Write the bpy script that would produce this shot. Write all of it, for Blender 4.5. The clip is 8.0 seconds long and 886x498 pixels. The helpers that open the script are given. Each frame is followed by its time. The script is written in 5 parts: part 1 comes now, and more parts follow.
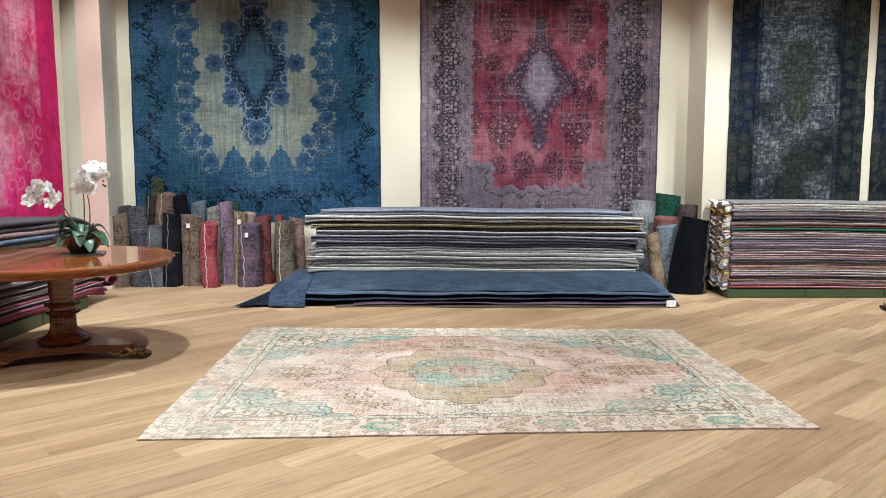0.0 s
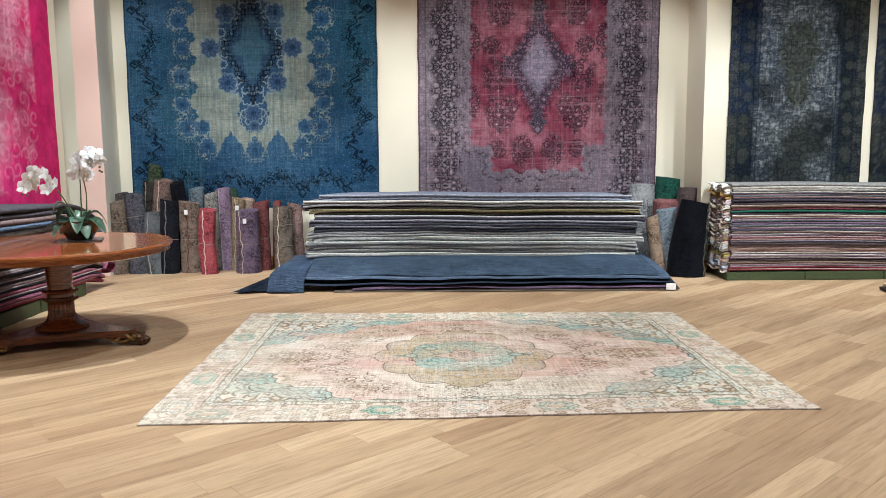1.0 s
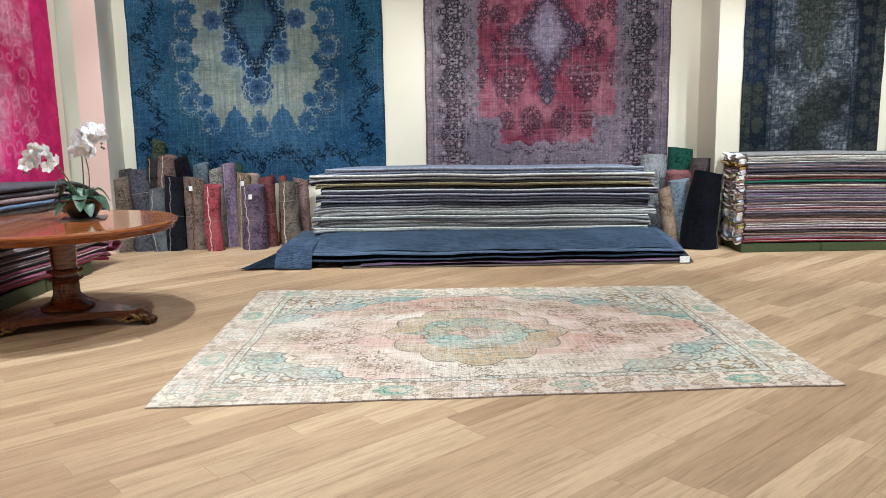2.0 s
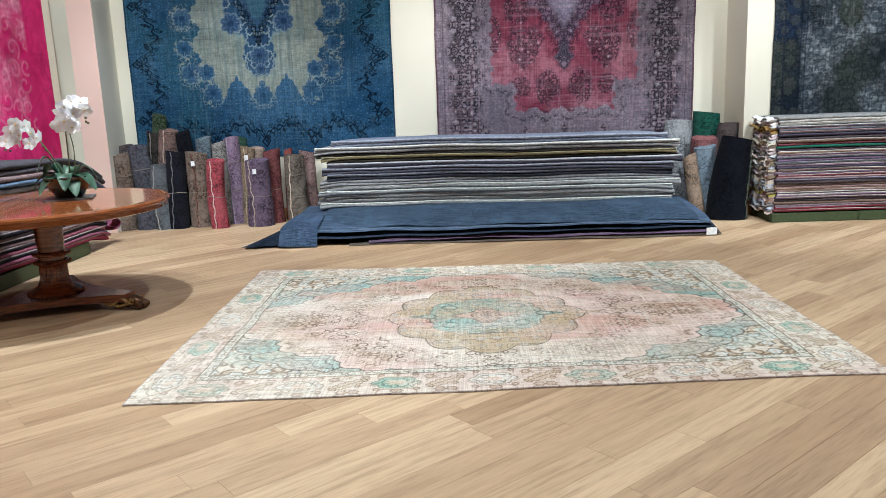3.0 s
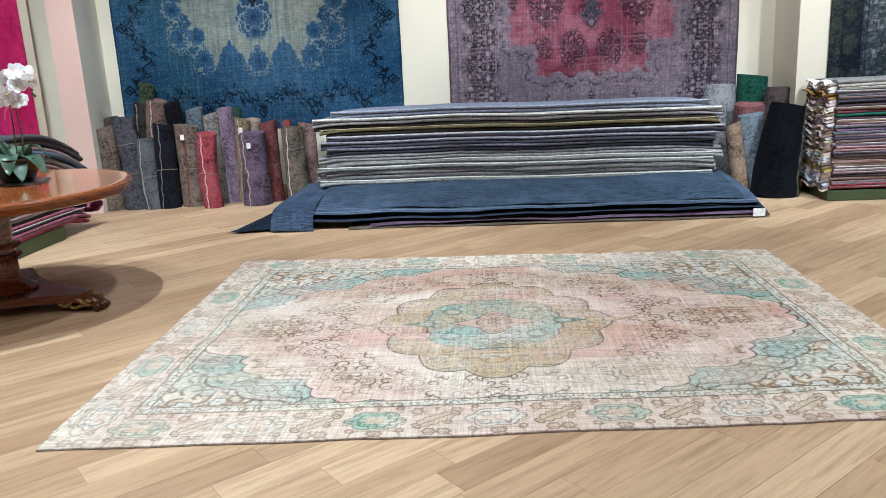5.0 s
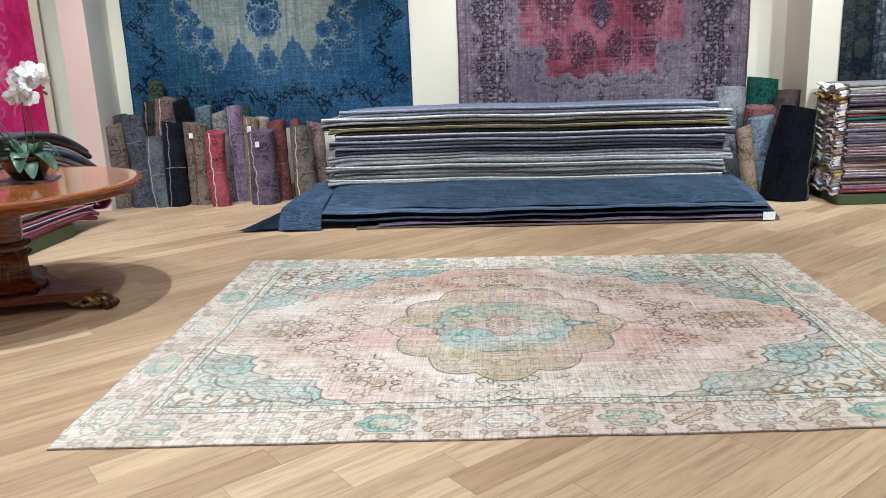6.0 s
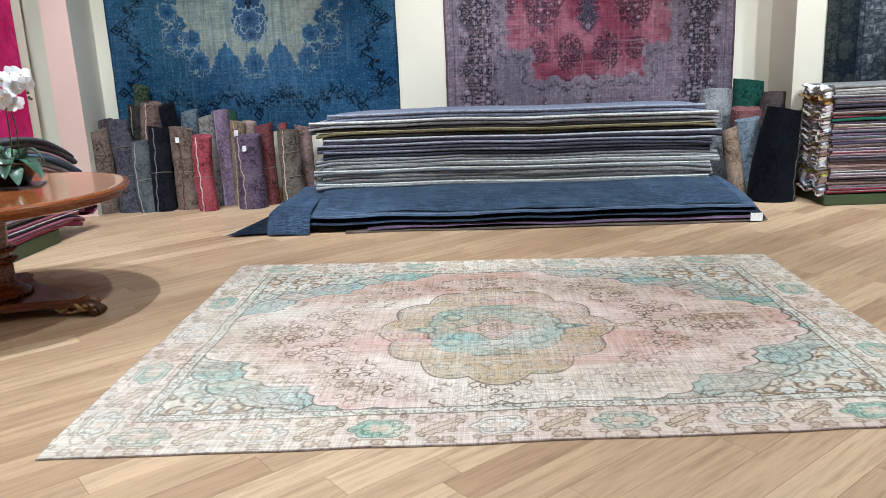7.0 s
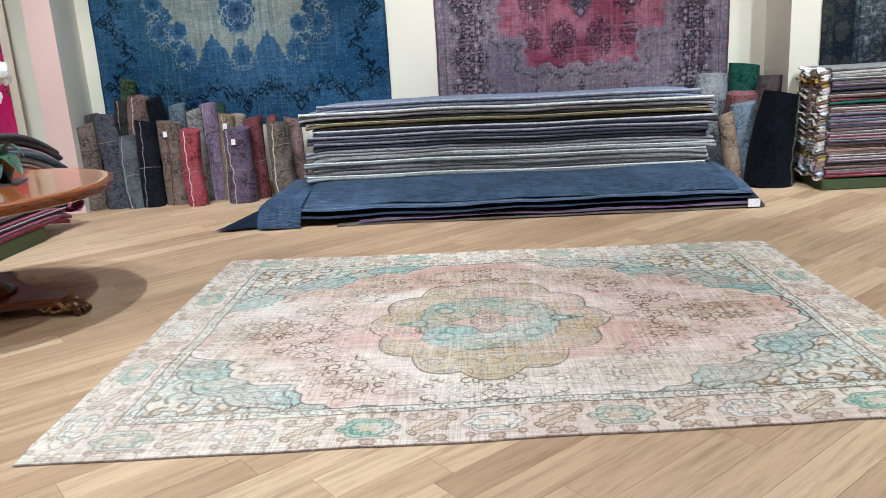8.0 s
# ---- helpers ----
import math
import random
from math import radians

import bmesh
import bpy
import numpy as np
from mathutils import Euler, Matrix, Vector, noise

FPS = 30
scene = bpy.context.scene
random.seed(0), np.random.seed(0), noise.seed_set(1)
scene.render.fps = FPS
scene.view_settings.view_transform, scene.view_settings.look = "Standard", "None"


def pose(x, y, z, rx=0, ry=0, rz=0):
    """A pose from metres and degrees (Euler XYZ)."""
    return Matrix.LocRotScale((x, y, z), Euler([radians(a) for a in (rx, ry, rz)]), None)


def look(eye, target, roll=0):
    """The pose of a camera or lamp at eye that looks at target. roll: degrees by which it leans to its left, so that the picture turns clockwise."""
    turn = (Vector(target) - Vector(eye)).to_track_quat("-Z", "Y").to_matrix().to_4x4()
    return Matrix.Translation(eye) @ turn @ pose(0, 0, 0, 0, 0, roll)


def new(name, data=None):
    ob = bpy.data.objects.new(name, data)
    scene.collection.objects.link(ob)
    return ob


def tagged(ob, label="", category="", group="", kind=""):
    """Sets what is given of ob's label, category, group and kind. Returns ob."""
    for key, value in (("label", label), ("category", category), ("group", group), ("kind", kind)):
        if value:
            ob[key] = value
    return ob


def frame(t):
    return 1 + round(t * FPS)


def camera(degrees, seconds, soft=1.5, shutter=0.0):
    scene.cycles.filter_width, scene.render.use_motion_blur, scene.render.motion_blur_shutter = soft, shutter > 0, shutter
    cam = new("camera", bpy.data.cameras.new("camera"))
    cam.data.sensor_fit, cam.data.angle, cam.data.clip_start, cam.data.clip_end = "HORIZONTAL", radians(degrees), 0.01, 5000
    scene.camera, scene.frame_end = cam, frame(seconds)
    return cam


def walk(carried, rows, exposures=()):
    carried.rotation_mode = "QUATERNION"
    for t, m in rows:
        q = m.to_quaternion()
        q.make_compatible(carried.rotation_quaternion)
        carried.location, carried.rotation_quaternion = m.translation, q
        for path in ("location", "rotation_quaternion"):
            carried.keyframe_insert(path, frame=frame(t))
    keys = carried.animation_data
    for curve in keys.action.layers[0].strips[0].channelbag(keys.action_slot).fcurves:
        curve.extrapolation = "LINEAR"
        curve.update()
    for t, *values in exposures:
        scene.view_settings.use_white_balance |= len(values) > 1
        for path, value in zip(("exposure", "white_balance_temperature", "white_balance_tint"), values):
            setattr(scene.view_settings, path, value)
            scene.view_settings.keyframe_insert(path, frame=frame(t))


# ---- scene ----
cam = camera(59.6, 8.0, soft=0.8)
PATH = [
    (0, (0.048, -0.163, 1.574), (0.035, 1.825, 1.355), -0.1),
    (0.5, (0.048, -0.159, 1.569), (0.036, 1.828, 1.336), -0.2),
    (1, (0.045, -0.138, 1.551), (0.035, 1.845, 1.297), -0.5),
    (1.5, (0.018, -0.114, 1.551), (0.005, 1.865, 1.265), -0.8),
    (1.7, (-0.008, -0.083, 1.552), (-0.023, 1.894, 1.252), -0.9),
    (2.8, (0.085, 0.341, 1.53), (0.012, 2.302, 1.146), -2.0),
    (3, (0.101, 0.43, 1.519), (0.018, 2.389, 1.123), -2.2),
    (3.5, (0.126, 0.674, 1.496), (0.02, 2.625, 1.068), -2.6),
    (4, (0.154, 0.995, 1.52), (0.027, 2.939, 1.066), -2.9),
    (4.5, (0.22, 1.211, 1.513), (0.071, 3.149, 1.041), -3.1),
    (4.7, (0.243, 1.277, 1.512), (0.09, 3.213, 1.034), -3.0),
    (5.8, (0.184, 1.336, 1.508), (0.019, 3.27, 1.026), -2.4),
    (6, (0.198, 1.324, 1.524), (0.029, 3.258, 1.042), -2.4),
    (6.5, (0.187, 1.322, 1.531), (0.034, 3.259, 1.055), -2.4),
    (7, (0.175, 1.335, 1.53), (0.04, 3.272, 1.053), -2.6),
    (7.5, (0.167, 1.356, 1.529), (0.039, 3.292, 1.045), -3.0),
    (8, (0.204, 1.447, 1.503), (0.075, 3.379, 1.004), -3.5),
]
walk(cam, [(t, look(eye, target, roll)) for t, eye, target, roll in PATH],
     [(0, 0.55, 5550, 8), (1.5, 0.55, 5420, 7), (3, 0.52, 5200, 6), (4.5, 0.49, 5180, 7), (8, 0.49, 5120, 8)])


# ---- light ----
world = bpy.data.worlds.new("world")
scene.world = world
world.use_nodes = True
world.node_tree.nodes["Background"].inputs[0].default_value = (0.9, 0.95, 1.0, 1)
world.node_tree.nodes["Background"].inputs[1].default_value = 0.25


def spot(x, y, z, target, watts, cone=90, radius=0.06, warm=(1.0, 0.965, 0.83), blend=0.6):
    lamp = bpy.data.lights.new("ceiling_or_fill_spot", "SPOT")
    lamp.energy, lamp.spot_size, lamp.spot_blend, lamp.shadow_soft_size, lamp.color = watts, radians(cone), blend, radius, warm
    ob = new("ceiling_or_fill_spot", lamp)
    ob.matrix_world = look((x, y, z), target)
    return ob


def build_lights():
    # downlights over the floor; the one over the table casts its round shadow
    spot(-2.6, 5.84, 5.0, (-3.0, 6.1, 0), 620, 92, 0.07)
    for x, y, w in ((-0.6, 5.6, 330), (2.2, 5.8, 380), (5.2, 6.4, 460), (-0.8, 2.4, 265), (2.6, 2.0, 255), (0.4, -1.6, 300), (5.6, 1.8, 260), (-3.4, 1.6, 320)):
        spot(x, y, 5.0, (x, y, 0), w, 92, 0.08)
    # washers aimed at the hung rugs
    for x, y, w in ((-3.7, 7.5, 300), (-1.5, 7.5, 300), (0.5, 7.5, 290), (2.2, 7.5, 335), (4.4, 6.6, 270), (6.4, 6.6, 240)):
        spot(x, y, 5.0, (x, y + 2.5, 1.35), w, 64, 0.05, blend=0.7)
    # added fill: invented spots that brighten the fronts of the stacks and rolls
    for x in (-3.0, 0.4, 4.2):
        spot(x, 5.0, 5.0, (x, 9.3, 0.3), 560, 52, 0.06)
    for y in (6.2, 8.0):
        spot(-2.6, y, 5.0, (-4.6, y, 1.2), 125, 66, 0.05, blend=0.6)


build_lights()

# ---- materials ----


def lin(r, g, b, k=1.0):
    """Linear colour from everyday 0-255 values."""
    return tuple(k * ((c / 255 / 12.92) if c < 11 else ((c / 255 + 0.055) / 1.055) ** 2.4) for c in (r, g, b))


class Nodes:
    """A short way to write a node material."""

    def __init__(self, name):
        self.mat = bpy.data.materials.new(name)
        self.mat.use_nodes = True
        self.tree = self.mat.node_tree
        self.bsdf = self.tree.nodes["Principled BSDF"]

    def add(self, kind, **values):
        node = self.tree.nodes.new(kind)
        for key, value in values.items():
            node.inputs[key].default_value = value
        return node

    def link(self, a, b):
        self.tree.links.new(a, b)

    def coords(self, scale=(1, 1, 1), rot=(0, 0, 0)):
        tex, mapping = self.add("ShaderNodeTexCoord"), self.add("ShaderNodeMapping")
        mapping.inputs["Scale"].default_value, mapping.inputs["Rotation"].default_value = scale, rot
        self.link(tex.outputs["Object"], mapping.inputs["Vector"])
        return mapping.outputs[0]

    def noise(self, vec, scale, detail=3.0, rough=0.5):
        node = self.add("ShaderNodeTexNoise", Scale=scale, Detail=detail, Roughness=rough)
        if vec:
            self.link(vec, node.inputs["Vector"])
        return node.outputs[0]

    def ramp(self, fac, stops):
        node = self.tree.nodes.new("ShaderNodeValToRGB")
        els = node.color_ramp.elements
        while len(els) < len(stops):
            els.new(0.5)
        for el, (p, c) in zip(els, stops):
            el.position, el.color = p, (*c, 1) if len(c) == 3 else c
        self.link(fac, node.inputs[0])
        return node.outputs[0]

    def mix(self, fac, a, b, blend="MIX"):
        node = self.tree.nodes.new("ShaderNodeMix")
        node.data_type, node.blend_type = "RGBA", blend
        for src, slot in ((fac, 0), (a, 6), (b, 7)):
            if isinstance(src, (int, float)):
                node.inputs[slot].default_value = src
            elif isinstance(src, tuple):
                node.inputs[slot].default_value = (*src, 1)
            else:
                self.link(src, node.inputs[slot])
        return node.outputs[2]

    def math(self, op, a, b=0.0):
        node = self.tree.nodes.new("ShaderNodeMath")
        node.operation = op
        for src, slot in ((a, 0), (b, 1)):
            if isinstance(src, (int, float)):
                node.inputs[slot].default_value = src
            else:
                self.link(src, node.inputs[slot])
        return node.outputs[0]

    def bump(self, height, strength, distance):
        node = self.add("ShaderNodeBump", Strength=strength, Distance=distance)
        self.link(height, node.inputs["Height"])
        self.link(node.outputs[0], self.bsdf.inputs["Normal"])

    def done(self, color, rough, **more):
        if isinstance(color, tuple):
            self.bsdf.inputs["Base Color"].default_value = (*color, 1)
        else:
            self.link(color, self.bsdf.inputs["Base Color"])
        if isinstance(rough, (int, float)):
            self.bsdf.inputs["Roughness"].default_value = rough
        else:
            self.link(rough, self.bsdf.inputs["Roughness"])
        for key, value in more.items():
            self.bsdf.inputs[key.replace("_", " ")].default_value = value
        return self.mat


def plaster(name, color):
    n = Nodes(name)
    v = n.coords()
    big, fine = n.noise(v, 0.7, 3), n.noise(v, 160, 2)
    col = n.mix(n.ramp(big, ((0.35, (0, 0, 0)), (0.7, (1, 1, 1)))), tuple(c * 0.93 for c in color), color)
    n.bump(fine, 0.15, 0.002)
    return n.done(col, 0.75)


def fabric(name, color, second=None, third=None, size=16.0, weave=420.0, motif=0.0):
    """Worn pile: a mottle of two or three colours, with fine threads."""
    n = Nodes(name)
    v = n.coords()
    second = second or tuple(c * 0.42 for c in color)
    third = third or tuple(min(1, c * 1.5 + 0.002) for c in color)
    info = n.tree.nodes.new("ShaderNodeObjectInfo")
    shift = n.tree.nodes.new("ShaderNodeVectorMath")
    shift.operation = "ADD"
    n.link(v, shift.inputs[0])
    n.link(n.math("MULTIPLY", info.outputs["Random"], 37.0), shift.inputs[1])
    v2 = shift.outputs[0]
    a = n.ramp(n.noise(v2, size, 5, 0.65), ((0.46, (0, 0, 0)), (0.58, (1, 1, 1))))
    b = n.ramp(n.noise(v2, size * 4.2, 3, 0.6), ((0.50, (0, 0, 0)), (0.60, (1, 1, 1))))
    col = n.mix(a, color, second)
    col = n.mix(n.math("MULTIPLY", b, 0.55), col, third)
    if motif:
        scroll = n.noise(v2, 17.0, 1.5, 0.4)
        line = n.ramp(scroll, ((0.44, (0, 0, 0)), (0.475, (1, 1, 1)), (0.505, (1, 1, 1)), (0.54, (0, 0, 0))))
        col = n.mix(n.math("MULTIPLY", line, motif), col, tuple(0.5 * c for c in second))
        fade = n.ramp(n.noise(v2, 4.5, 3, 0.6), ((0.42, (0, 0, 0)), (0.64, (1, 1, 1))))
        col = n.mix(n.math("MULTIPLY", fade, 0.55), col, third)
    threads = n.noise(n.coords((1, 1, 3)), weave, 2)
    col = n.mix(0.35, col, n.ramp(threads, ((0.3, (0.25, 0.25, 0.25)), (0.7, (1, 1, 1)))), "MULTIPLY")
    n.bump(threads, 0.5, 0.003)
    return n.done(col, 0.95, Sheen_Weight=0.02, Specular_IOR_Level=0.04)


def pattern_fabric(name, weave=(300.0, 300.0)):
    """Knotted carpet: the woven colours of the mesh, with threads and wear."""
    n = Nodes(name)
    attr = n.tree.nodes.new("ShaderNodeVertexColor")
    attr.layer_name = "woven"
    v = n.coords()
    fine = n.noise(v, weave[0], 2)
    streak_a = n.noise(n.coords((140, 3, 3)), 1.0, 3)
    streak_b = n.noise(n.coords((3, 140, 140)), 1.0, 3)
    col = n.mix(0.55, attr.outputs[0], n.ramp(fine, ((0.25, (0.35, 0.35, 0.35)), (0.7, (1.05, 1.05, 1.05)))), "MULTIPLY")
    col = n.mix(0.50, col, n.ramp(streak_a, ((0.3, (0.55, 0.55, 0.55)), (0.65, (1.16, 1.16, 1.16)))), "MULTIPLY")
    col = n.mix(0.50, col, n.ramp(streak_b, ((0.3, (0.55, 0.55, 0.55)), (0.65, (1.16, 1.16, 1.16)))), "MULTIPLY")
    n.bump(fine, 0.4, 0.003)
    return n.done(col, 0.95, Sheen_Weight=0.02, Specular_IOR_Level=0.04)


def oak():
    n = Nodes("oak_plank")
    info = n.tree.nodes.new("ShaderNodeObjectInfo")
    island = n.tree.nodes.new("ShaderNodeNewGeometry")
    rnd = n.math("FRACT", n.math("ADD", info.outputs["Random"], island.outputs["Random Per Island"]))
    tex = n.tree.nodes.new("ShaderNodeTexCoord")
    comb = n.tree.nodes.new("ShaderNodeVectorMath")
    comb.operation = "ADD"
    n.link(tex.outputs["Object"], comb.inputs[0])
    n.link(n.math("MULTIPLY", rnd, 53.0), comb.inputs[1])
    mp = n.tree.nodes.new("ShaderNodeMapping")
    mp.inputs["Scale"].default_value = (1.2, 16, 1)
    n.link(comb.outputs[0], mp.inputs[0])
    grain = n.noise(mp.outputs[0], 1.6, 6, 0.65)
    mp2 = n.tree.nodes.new("ShaderNodeMapping")
    mp2.inputs["Scale"].default_value = (4, 120, 1)
    n.link(comb.outputs[0], mp2.inputs[0])
    pores = n.noise(mp2.outputs[0], 2.0, 3)
    tone = n.ramp(rnd, ((0.0, OAK_DARK), (0.35, OAK_MID), (0.7, OAK_MID2), (1.0, OAK_LIGHT)))
    col = n.mix(0.75, tone, n.ramp(grain, ((0.28, (0.52, 0.45, 0.38)), (0.5, (0.95, 0.93, 0.9)), (0.75, (1.15, 1.12, 1.08)))), "MULTIPLY")
    col = n.mix(0.5, col, n.ramp(pores, ((0.3, (0.6, 0.55, 0.5)), (0.5, (1, 1, 1)))), "MULTIPLY")
    n.bump(pores, 0.12, 0.001)
    return n.done(col, n.ramp(grain, ((0.2, (0.5, 0.5, 0.5)), (0.8, (0.36, 0.36, 0.36)))), Specular_IOR_Level=0.4)


OAK_DARK, OAK_MID, OAK_MID2, OAK_LIGHT = lin(158, 130, 102), lin(171, 144, 115), lin(179, 152, 122), lin(191, 165, 135)


def polished_wood(name, dark, light, rough=0.16, coat=0.6):
    n = Nodes(name)
    g = n.noise(n.coords((2, 9, 30)), 2.0, 5, 0.6)
    col = n.ramp(g, ((0.3, dark), (0.65, light)))
    return n.done(col, rough, Coat_Weight=coat, Coat_Roughness=0.06)


def plain(name, color, rough=0.6, spread=0.8, size=30.0, **more):
    n = Nodes(name)
    f = n.noise(n.coords(), size, 4)
    col = n.mix(n.ramp(f, ((0.35, (0, 0, 0)), (0.65, (1, 1, 1)))), tuple(c * spread for c in color), color)
    n.bump(f, 0.1, 0.002)
    return n.done(col, rough, **more)


M_WALL = plaster("cream_plaster", (0.74, 0.68, 0.56))
M_PILLAR = plaster("blush_plaster", (0.68, 0.50, 0.43))
# paler colour stands in for light falling on the pillar's splayed side
M_LIT_SIDE = plaster("lit_side_plaster", (0.80, 0.80, 0.74))
M_CEIL = plaster("white_plaster", (0.78, 0.76, 0.72))
M_OAK = oak()
M_BASE = plain("oak_trim", lin(190, 145, 95), 0.5)
M_SUB = plain("dark_joint", lin(104, 80, 56), 0.9)
M_CARPET = pattern_fabric("knotted_carpet")
M_WALLCARPET = pattern_fabric("hung_carpet", (200.0, 200.0))
M_FRINGE = plain("cotton_edge", lin(200, 190, 178), 0.9)
M_STRING = plain("grey_string", lin(120, 112, 105), 0.9)
M_GREEN = plain("olive_paint", lin(62, 74, 46), 0.55)
M_TAG = plain("white_paper", lin(228, 228, 230), 0.7)
M_TOP = polished_wood("mahogany_top", lin(114, 62, 31), lin(152, 90, 48), 0.15, 0.4)
M_MAHOGANY = polished_wood("dark_mahogany", lin(64, 30, 17), lin(118, 60, 32), 0.26, 0.3)
M_BRASS = plain("aged_gilding", lin(178, 144, 92), 0.35, 0.3, 60, Metallic=0.7)
M_PAW = plain("dark_gilding", lin(96, 62, 34), 0.4, 0.3, 50, Metallic=0.5)
M_POT = plain("brown_glaze", lin(46, 30, 22), 0.16, 0.15, 26, Coat_Weight=0.5)
M_LEAF = plain("orchid_leaf", lin(100, 134, 112), 0.32, 0.6, 12)
M_PETAL = plain("white_petal", lin(252, 252, 255), 0.6, 0.97, 40)
M_STEM = plain("green_stem", lin(88, 92, 58), 0.5)
M_MOSS = plain("dark_moss", lin(40, 44, 26), 0.95, 0.4, 60)
M_SLATE = plain("grey_coaster", lin(140, 142, 150), 0.35)

FABRICS = {}


def cloth(r, g, b, figured=False):
    """A worn carpet fabric of that colour, made once: plainly woven, or figured with a faded pattern."""
    key = (r, g, b, figured)
    if key not in FABRICS:
        c = lin(r, g, b)
        grey = 0.3 * c[0] + 0.5 * c[1] + 0.2 * c[2]
        if figured:
            c = tuple(0.92 * (0.80 * v + 0.20 * grey) for v in c)
            FABRICS[key] = fabric("figured_carpet_wool", c, tuple(0.35 * v + 0.10 * grey for v in c), tuple(min(1, 1.15 * v + 0.30 * grey) for v in c), 34.0, 260.0, 0.8)
        else:
            c = tuple(0.85 * v + 0.15 * grey for v in c)
            FABRICS[key] = fabric("carpet_wool", c, tuple(0.66 * v for v in c), tuple(min(1, 1.35 * v) for v in c), 26.0, 110.0)
    return FABRICS[key]


DENIMS = {}


def denim(r, g, b):
    """Flat-woven blue cloth: pale and dark slubs along both threads, with worn patches."""
    if (r, g, b) not in DENIMS:
        c = lin(r, g, b)
        n = Nodes("slubbed_flatweave")
        along, cross = n.noise(n.coords((5, 150, 150)), 1.0, 3, 0.6), n.noise(n.coords((150, 6, 6)), 1.0, 3, 0.6)
        wear = n.noise(n.coords(), 3.2, 5, 0.65)
        col = n.mix(n.ramp(along, ((0.40, (0, 0, 0)), (0.62, (1, 1, 1)))), tuple(0.42 * v for v in c), tuple(1.5 * v for v in c))
        col = n.mix(n.math("MULTIPLY", n.ramp(cross, ((0.44, (0, 0, 0)), (0.66, (1, 1, 1)))), 0.6), col, tuple(0.45 * v for v in c))
        col = n.mix(n.math("MULTIPLY", n.ramp(wear, ((0.48, (0, 0, 0)), (0.68, (1, 1, 1)))), 0.5), col, tuple(1.5 * v + 0.01 for v in c))
        n.bump(along, 0.5, 0.003)
        DENIMS[(r, g, b)] = n.done(col, 0.95, Sheen_Weight=0.02, Specular_IOR_Level=0.04)
    return DENIMS[(r, g, b)]


# ---- mesh helpers ----


def part(name, bm, material, parent, label=""):
    """Links a bmesh as one mesh object under a thing or a part (or at top level for None)."""
    me = bpy.data.meshes.new(name)
    bm.to_mesh(me)
    bm.free()
    me.materials.append(material)
    ob = new(name, me)
    ob.parent = parent
    if label:
        tagged(ob, label)
    return ob


def smooth(ob, angle=40):
    me = ob.data
    me.shade_smooth()
    me.set_sharp_from_angle(angle=radians(angle))
    return ob


def empty(name, x, y, z, label, category, group="", kind=""):
    ob = new(name)
    ob.location = (x, y, z)
    ob.empty_display_size = 0.1
    return tagged(ob, label, category, group, kind)


def box(x0, x1, y0, y1, z0, z1, bevel=0.0, bm=None):
    bm = bm or bmesh.new()
    made = bmesh.ops.create_cube(bm, size=1.0, matrix=Matrix.LocRotScale(((x0 + x1) / 2, (y0 + y1) / 2, (z0 + z1) / 2), None, (x1 - x0, y1 - y0, z1 - z0)))
    if bevel:
        edges = {e for v in made["verts"] for e in v.link_edges}
        bmesh.ops.bevel(bm, geom=list(edges), offset=bevel, segments=2, affect="EDGES")
    return bm


def lathe(profile, segs=40, flute=0, depth=0.0, flute_range=(0, 0)):
    """A turned form; between the two heights of flute_range it is fluted."""
    bm = bmesh.new()
    rings = []
    for r, z in profile:
        ring = []
        for i in range(segs):
            a = 2 * math.pi * i / segs
            rr = r
            if flute and flute_range[0] <= z <= flute_range[1]:
                rr -= depth * (0.5 + 0.5 * math.cos(flute * a))
            ring.append(bm.verts.new((rr * math.cos(a), rr * math.sin(a), z)))
        rings.append(ring)
    for a, b in zip(rings, rings[1:]):
        for i in range(segs):
            bm.faces.new((a[i], a[(i + 1) % segs], b[(i + 1) % segs], b[i]))
    bm.faces.new(rings[0][::-1])
    bm.faces.new(rings[-1])
    return bm


def tube(points, radius, segs=8, taper=1.0, bm=None, flat=1.0):
    """A round bar through the points."""
    bm = bm or bmesh.new()
    pts = [Vector(p) for p in points]
    rings = []
    for i, p in enumerate(pts):
        d = (pts[min(i + 1, len(pts) - 1)] - pts[max(i - 1, 0)]).normalized()
        side = d.cross(Vector((0, 0, 1)))
        side = side.normalized() if side.length > 1e-4 else Vector((1, 0, 0))
        up = side.cross(d)
        r = radius * (1 + (taper - 1) * i / max(1, len(pts) - 1))
        rings.append([bm.verts.new(p + side * r * math.cos(a) + up * r * flat * math.sin(a)) for a in (2 * math.pi * k / segs for k in range(segs))])
    for a, b in zip(rings, rings[1:]):
        for k in range(segs):
            bm.faces.new((a[k], a[(k + 1) % segs], b[(k + 1) % segs], b[k]))
    bm.faces.new(rings[0][::-1])
    bm.faces.new(rings[-1])
    return bm


# ---- the room ----
WALL_Y, STEP_Y, STEP_X, LEFT_X, NICHE_X, CEIL = 10.2, 9.5, 3.21, -4.66, -5.3, 5.2


